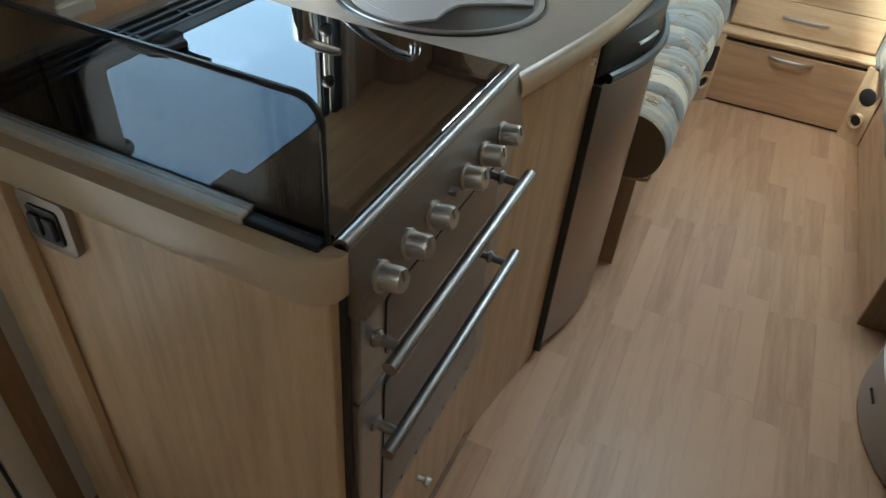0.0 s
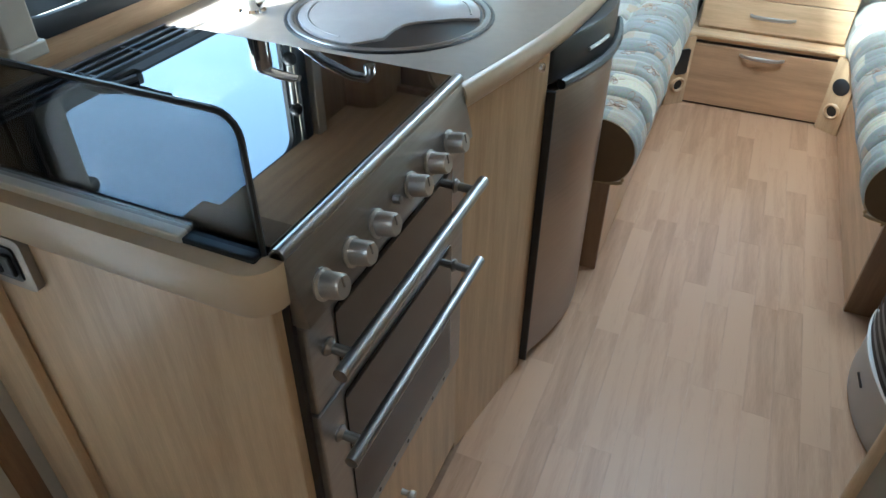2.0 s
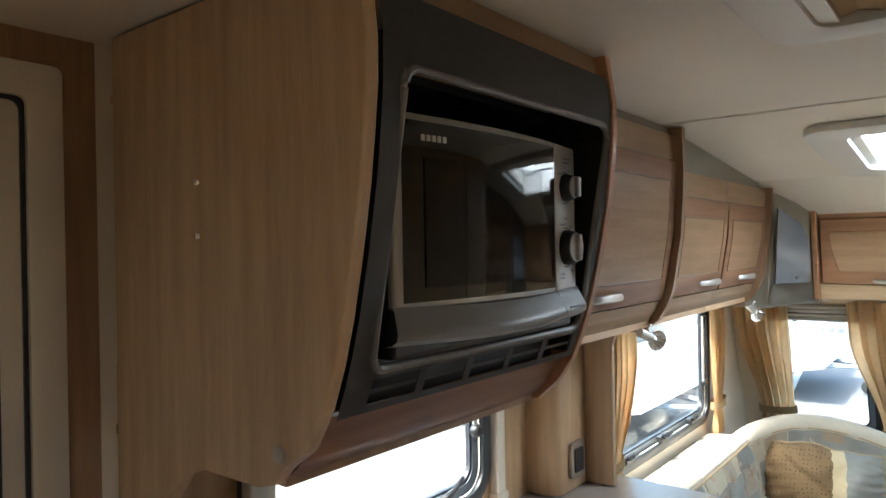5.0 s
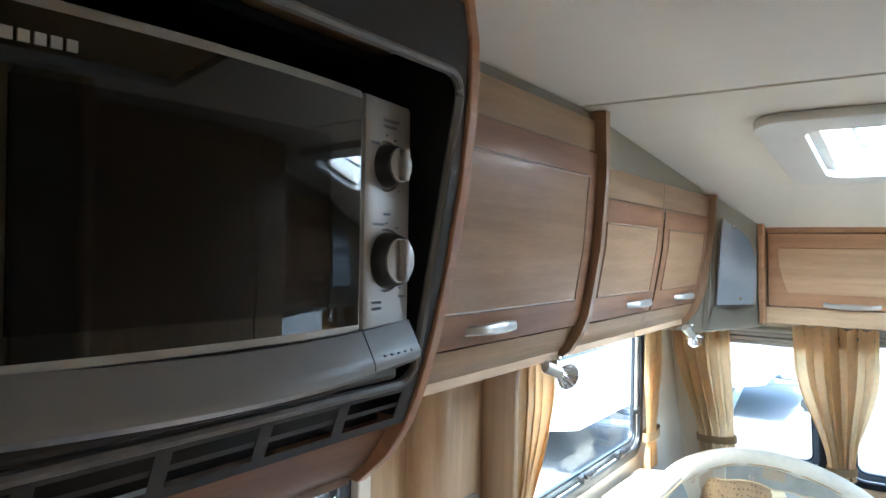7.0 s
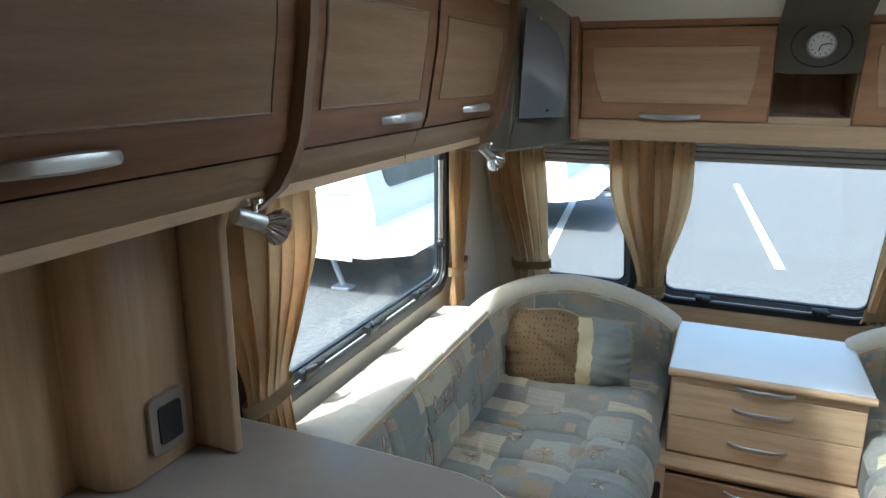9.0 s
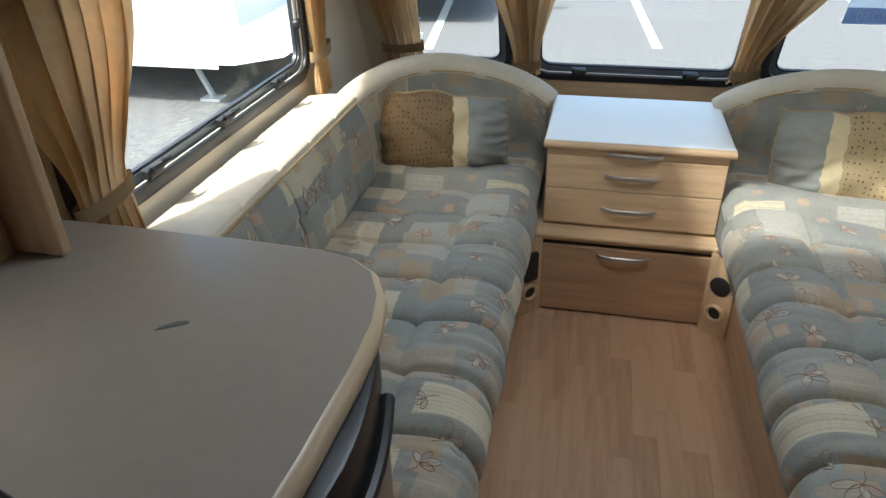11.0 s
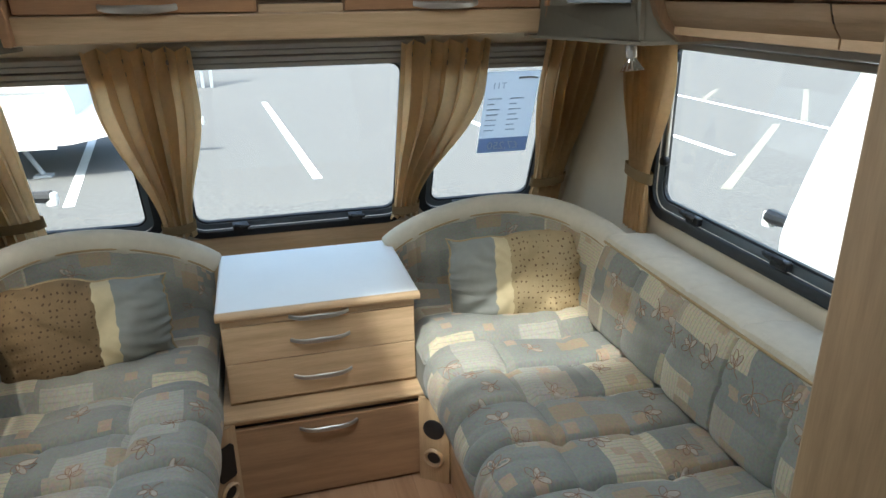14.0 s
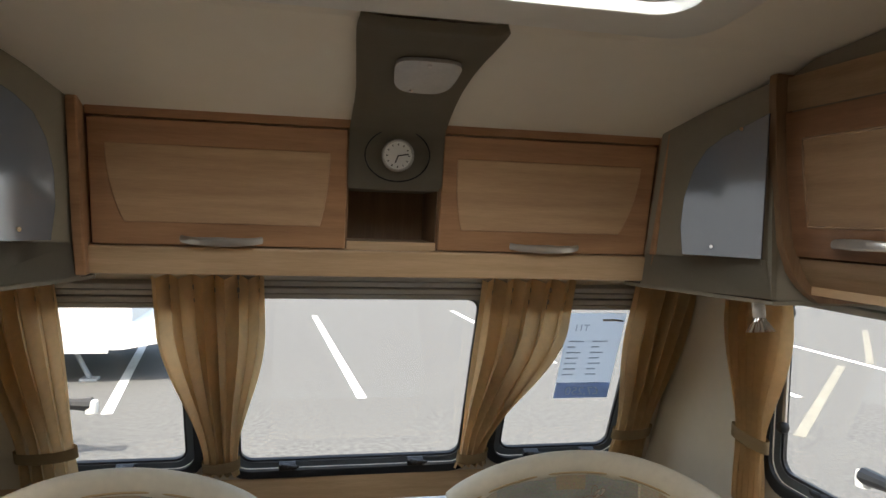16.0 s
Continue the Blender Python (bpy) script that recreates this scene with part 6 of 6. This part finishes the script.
def spotlight(p, d, right=False):
    t = thing("spotlight", "chrome swivel reading spotlight with ribbed glass shade", "lamp", p, "reading spotlights")
    p, d = Vector(p), Vector(d).normalized()
    part("base", lathe([(0, 0), (0.012, 0), (0.012, 0.006), (0.004, 0.010), (0.004, 0.03), (0, 0.03)], pose(*p) @ pose(0, 0, 0, 180, 0, 0), 14), CHROME, t, smooth=True)
    c = p - Vector((0, 0, 0.032))
    q = d.to_track_quat("Z", "Y").to_matrix().to_4x4()
    m = Matrix.Translation(c) @ q
    part("barrel", lathe([(0, -0.035), (0.011, -0.035), (0.0125, -0.03), (0.0125, 0.012), (0, 0.012)], m, 14), SATIN, t, smooth=True)
    b = bmesh.new()
    n = 36
    rings = []
    for r, h in ((0.010, 0.010), (0.013, 0.020), (0.024, 0.036), (0.027, 0.041), (0.022, 0.038), (0.0, 0.030)):
        rings.append([b.verts.new(m @ Vector(((r + (0.0012 if k % 2 and r > 0.012 else 0)) * math.cos(k * math.tau / n), (r + (0.0012 if k % 2 and r > 0.012 else 0)) * math.sin(k * math.tau / n), h))) for k in range(n)])
    for a, e in zip(rings, rings[1:]):
        for k in range(n):
            b.faces.new((a[k], a[(k + 1) % n], e[(k + 1) % n], e[k]))
    part("shade", b, CHROME, t, "ribbed glass shade")


spotlight((0.315, 1.225, 1.375), (0.25, 0.85, -0.35))
spotlight((0.325, 2.205, 1.365), (0.30, 0.75, -0.6))
spotlight((W - 0.36, 2.27, 1.352), (0.05, -0.15, -1.0))


# ---- price card in the right front window ----
def price_card():
    t = thing("price_card", "white price card in a clear sleeve, seen from behind", "card", FRONT_M @ Vector((1.79, 0.3, 0)))
    m = FRONT_M @ pose(1.875, 0.455, -0.014)
    part("card", plate(rrect(-0.10, -0.165, 0.10, 0.175, 0.004), (), 0.002, m), PAPER, t)
    part("price_band", plate([(-0.098, -0.162), (0.098, -0.162), (0.098, -0.100), (-0.098, -0.100)], (), 0.0012, m @ pose(0, 0, 0.002)), BLUE_INK, t, "grey-blue price band")
    for txt, x, y, s, mt in (("£7,250", 0.0, -0.148, 0.046, PAPER), ("T11", -0.05, 0.11, 0.034, CARD_INK)):
        cu = bpy.data.curves.new("lettering", "FONT")
        cu.body, cu.size, cu.align_x = txt, s, "CENTER"
        cu.extrude = 0.0003
        tmp = new("tmp_text", cu)
        me = bpy.data.meshes.new_from_object(tmp.evaluated_get(bpy.context.evaluated_depsgraph_get()))
        bpy.data.objects.remove(tmp)
        b = bmesh.new()
        b.from_mesh(me)
        bmesh.ops.transform(b, matrix=m @ pose(x, y, 0.0045) @ Matrix.Diagonal((-1, 1, 1, 1)), verts=b.verts)
        part("lettering", b, mt, t)
    rnd = random.Random(2)
    for k in range(7):
        for x0 in (-0.085, 0.0):
            w = rnd.uniform(0.025, 0.055)
            part("print_line", box(x0, 0.065 - k * 0.022, 0.002, x0 + w, 0.069 - k * 0.022, 0.003, m=m), CARD_INK, t)
    part("clip", tube([m @ Vector(p) for p in ((0.02, 0.150, 0.004), (0.06, 0.152, 0.006), (0.09, 0.147, 0.004))], 0.004, 6), SATIN, t)


price_card()

# ---- outside ----
GZ = -0.60
struct("ground", box(-400, -400, GZ - 0.3, 400, 400, GZ), ASPHALT, "grey worn asphalt of the sales yard", "ground")
for k, (ax, ay, bx, by) in enumerate(((-1.0, 8.4, -1.65, 13.7), (1.6, 8.8, 1.15, 15.2), (4.55, 10.5, 4.2, 16.0), (6.97, 10.6, 6.97, 8.40), (9.40, 14.5, 9.56, 9.3), (5.84, 6.99, 9.06, 10.07), (12.5, 13.3, 9.7, 10.2), (9.51, 12.7, 10.7, 13.9))):
    d = Vector((bx - ax, by - ay, 0))
    m = frame_m((ax, ay, GZ), d, Vector((-d.y, d.x, 0)))
    tagged(part("bay_line", box(0, -0.055, 0, d.length, 0.055, 0.004, m=m), PAINT if k < 5 else FADED, None, "worn white painted bay line on asphalt"), category="road marking", group="bay lines", kind="structure")


def caravan(label, m, length=6.2, width=2.2, windows=True):
    """A touring caravan: front at +x of m, its side wall facing -y."""
    o = m.translation
    t = thing("caravan", label, "caravan", o, "parked caravans")
    L, hw = length, width / 2
    prof = [(0.05, 0.42), (0.0, 0.9), (0.05, 2.2), (0.25, 2.55), (0.8, 2.62), (L - 1.2, 2.62), (L - 0.7, 2.5), (L - 0.25, 1.6), (L - 0.03, 1.0), (L, 0.75), (L - 0.1, 0.42)]
    body = plate([(p[0], p[1]) for p in catmull(prof, 3)], (), width, m @ frame_m((-L, hw, 0), (1, 0, 0), (0, 0, 1)))
    part("body", body, CARAVAN_WHITE, t, "white smooth bodywork")
    part("skirt", box(-L + 0.12, -hw - 0.012, 0.38, -0.25, -hw - 0.002, 0.56, 0.003, m=m), CARAVAN_WHITE, t)
    part("belt_line", box(-L + 0.1, -hw - 0.008, 1.02, -0.25, -hw - 0.001, 1.05, m=m), SILVER_PLASTIC, t)
    for x in (-L * 0.80, -L * 0.45, -L * 0.15 - 0.3):
        w = part("window", plate(rrect(x - 0.4, 1.25, x + 0.45, 1.85, 0.08), (), 0.02, m @ frame_m((0, -hw, 0), (1, 0, 0), (0, 0, 1))), OVENGLASS, t, "dark tinted window")
    fm = m @ frame_m((-0.03, 0, 1.0), (0, 1, 0), (-0.22, 0, 0.6))
    part("front_window", plate(rrect(-0.75, 0.06, 0.75, 0.72, 0.1), (), 0.02, fm), OVENGLASS, t, "dark raked front window")
    for sy in (-1, 1):
        wm = m @ pose(-L * 0.525, sy * (hw - 0.045), 0.32, 90, 0, 0)
        wh = part("wheel", lathe([(0.20, -0.09), (0.30, -0.10), (0.32, -0.06), (0.32, 0.06), (0.30, 0.10), (0.20, 0.09)], wm, 32), TYRE, t, "black tyre", smooth=True)
        part("wheel_rim", lathe([(0.0, 0.05), (0.05, 0.06), (0.07, 0.045), (0.16, 0.02), (0.20, 0.09), (0.21, 0.09), (0.205, 0.0), (0, -0.02)], wm, 28), GREY_PLASTIC, wh)
        for k in range(5):
            a = k * math.tau / 5
            for da in (-0.14, 0.14):
                part("spoke", tube([wm @ Vector((0.04 * math.cos(a), 0.04 * math.sin(a), 0.075)), wm @ Vector((0.195 * math.cos(a + da), 0.195 * math.sin(a + da), 0.085))], [0.018, 0.016], 6, flat=0.6), SILVER_PLASTIC, wh)
        part("rim_ring", tube([wm @ Vector((0.20 * math.cos(a), 0.20 * math.sin(a), 0.088)) for a in np.linspace(0, math.tau, 28)[:-1]], 0.012, 6, True), SILVER_PLASTIC, wh)
        part("wheel_arch", tube([m @ Vector((-L * 0.525 + 0.42 * math.cos(a), sy * (hw + 0.004), 0.34 + 0.40 * math.sin(a))) for a in np.linspace(0.1, math.pi - 0.1, 16)], 0.03, 6), GREY_PLASTIC, t)
        # Flat black disc stands in for the shaded hollow of the wheel arch.
        part("wheel_housing", lathe([(0, -0.02), (0.37, -0.02), (0.37, 0.0), (0, 0.0)], m @ pose(-L * 0.525, sy * (hw + 0.003), 0.40, 90, 0, 0), 24), BLACK, t)
    part("marker_lamp", box(-L * 0.525 - 0.06, -hw - 0.02, 0.86, -L * 0.525 + 0.06, -hw - 0.002, 0.91, 0.006, m=m), ORANGE, t, "orange side marker")
    for sy in (-0.55, 0.55):
        part("drawbar", tube([m @ Vector((-0.3, sy, 0.42)), m @ Vector((1.05, 0, 0.42))], 0.035, 6), FENCE_GREY, t, "galvanised drawbar")
    h = part("hitch", tube([m @ Vector(p) for p in ((0.85, 0, 0.45), (1.1, 0, 0.47), (1.28, 0, 0.46))], [0.05, 0.045, 0.06], 10), BLACK, t, "black coupling head")
    part("hitch_lever", tube([m @ Vector(p) for p in ((1.0, 0, 0.55), (0.8, 0, 0.68), (0.62, 0, 0.72))], 0.025, 8), BLACK, t)
    part("ball_cap", lathe([(0, -0.06), (0.05, -0.05), (0.055, 0.0), (0.05, 0.05), (0, 0.06)], m @ pose(1.28, 0, 0.44), 12), WHITE_PLASTIC, t, smooth=True)
    part("jockey_post", tube([m @ Vector((0.75, 0.12, 0.75)), m @ Vector((0.75, 0.12, 0.15))], 0.025, 8), SILVER_PLASTIC, t)
    part("jockey_wheel", lathe([(0, -0.03), (0.09, -0.03), (0.10, 0), (0.09, 0.03), (0, 0.03)], m @ pose(0.75, 0.12, 0.10, 90, 0, 0), 14), TYRE, t, smooth=True)
    for x in (-L + 0.7, -0.75):
        part("corner_steady", tube([m @ Vector((x, -hw + 0.35, 0.42)), m @ Vector((x + 0.22, -hw + 0.28, 0.03))], 0.03, 6), FENCE_GREY, t, "folded-down corner steady")
        part("steady_foot", box(x + 0.12, -hw + 0.2, 0.0, x + 0.32, -hw + 0.36, 0.03, 0.005, m=m), FENCE_GREY, t)
    return t


caravan("white touring caravan parked with its side towards the yard", pose(-2.05, 7.08, GZ))
caravan("white touring caravan parked behind another", pose(-1.05, 10.7, GZ))
caravan("white touring caravan parked alongside, its coupling showing", pose(4.6, 3.6, GZ, 0, 0, 90), 5.8, 2.1)


def yard_fence():
    """Grey steel palisade at the far side of the yard."""
    t = thing("fence", "grey-blue steel palisade fence across the yard", "fence", (-4.0, 18.0, GZ))
    for k in range(46):
        part("pale", box(-9.0 + k * 0.2, 18.0, GZ, -8.93 + k * 0.2, 18.04, GZ + 2.2), FENCE_GREY, t)
    for z in (0.4, 1.8):
        part("rail", box(-9.0, 18.045, GZ + z, 0.2, 18.09, GZ + z + 0.07), FENCE_GREY, t)


yard_fence()


# ---- floor strips ----
def floor_strips():
    rnd = random.Random(11)
    w = 0.066
    meshes = []
    for ln in (0.26, 0.34, 0.42, 0.50):
        b = box(-w / 2 + 0.00015, 0.00015, -0.004, w / 2 - 0.00015, ln - 0.00015, 0.0)
        me = bpy.data.meshes.new("strip")
        b.to_mesh(me)
        b.free()
        me.materials.append(PLANK)
        meshes.append((ln, me))
    x = 0.62 + w / 2
    while x < 1.60:
        y = -0.72 - rnd.uniform(0, 0.3)
        while y < 2.62:
            ln, me = rnd.choice(meshes)
            ob = new("strip", me)
            ob.parent = floor
            ob.location = (x, y, 0.0)
            y += ln
        x += w
    b = bmesh.new()
    x = 0.17
    while x < 2.1:
        if not 0.62 < x < 1.60:
            box(x - w / 2, -1.88, -0.004, x + w / 2 - 0.0006, 2.9, 0.0, bm=b)
        x += w
    tagged(part("strip_border", b, PLANK, floor, "laminate strips under the furniture"), kind="stuff")


floor_strips()
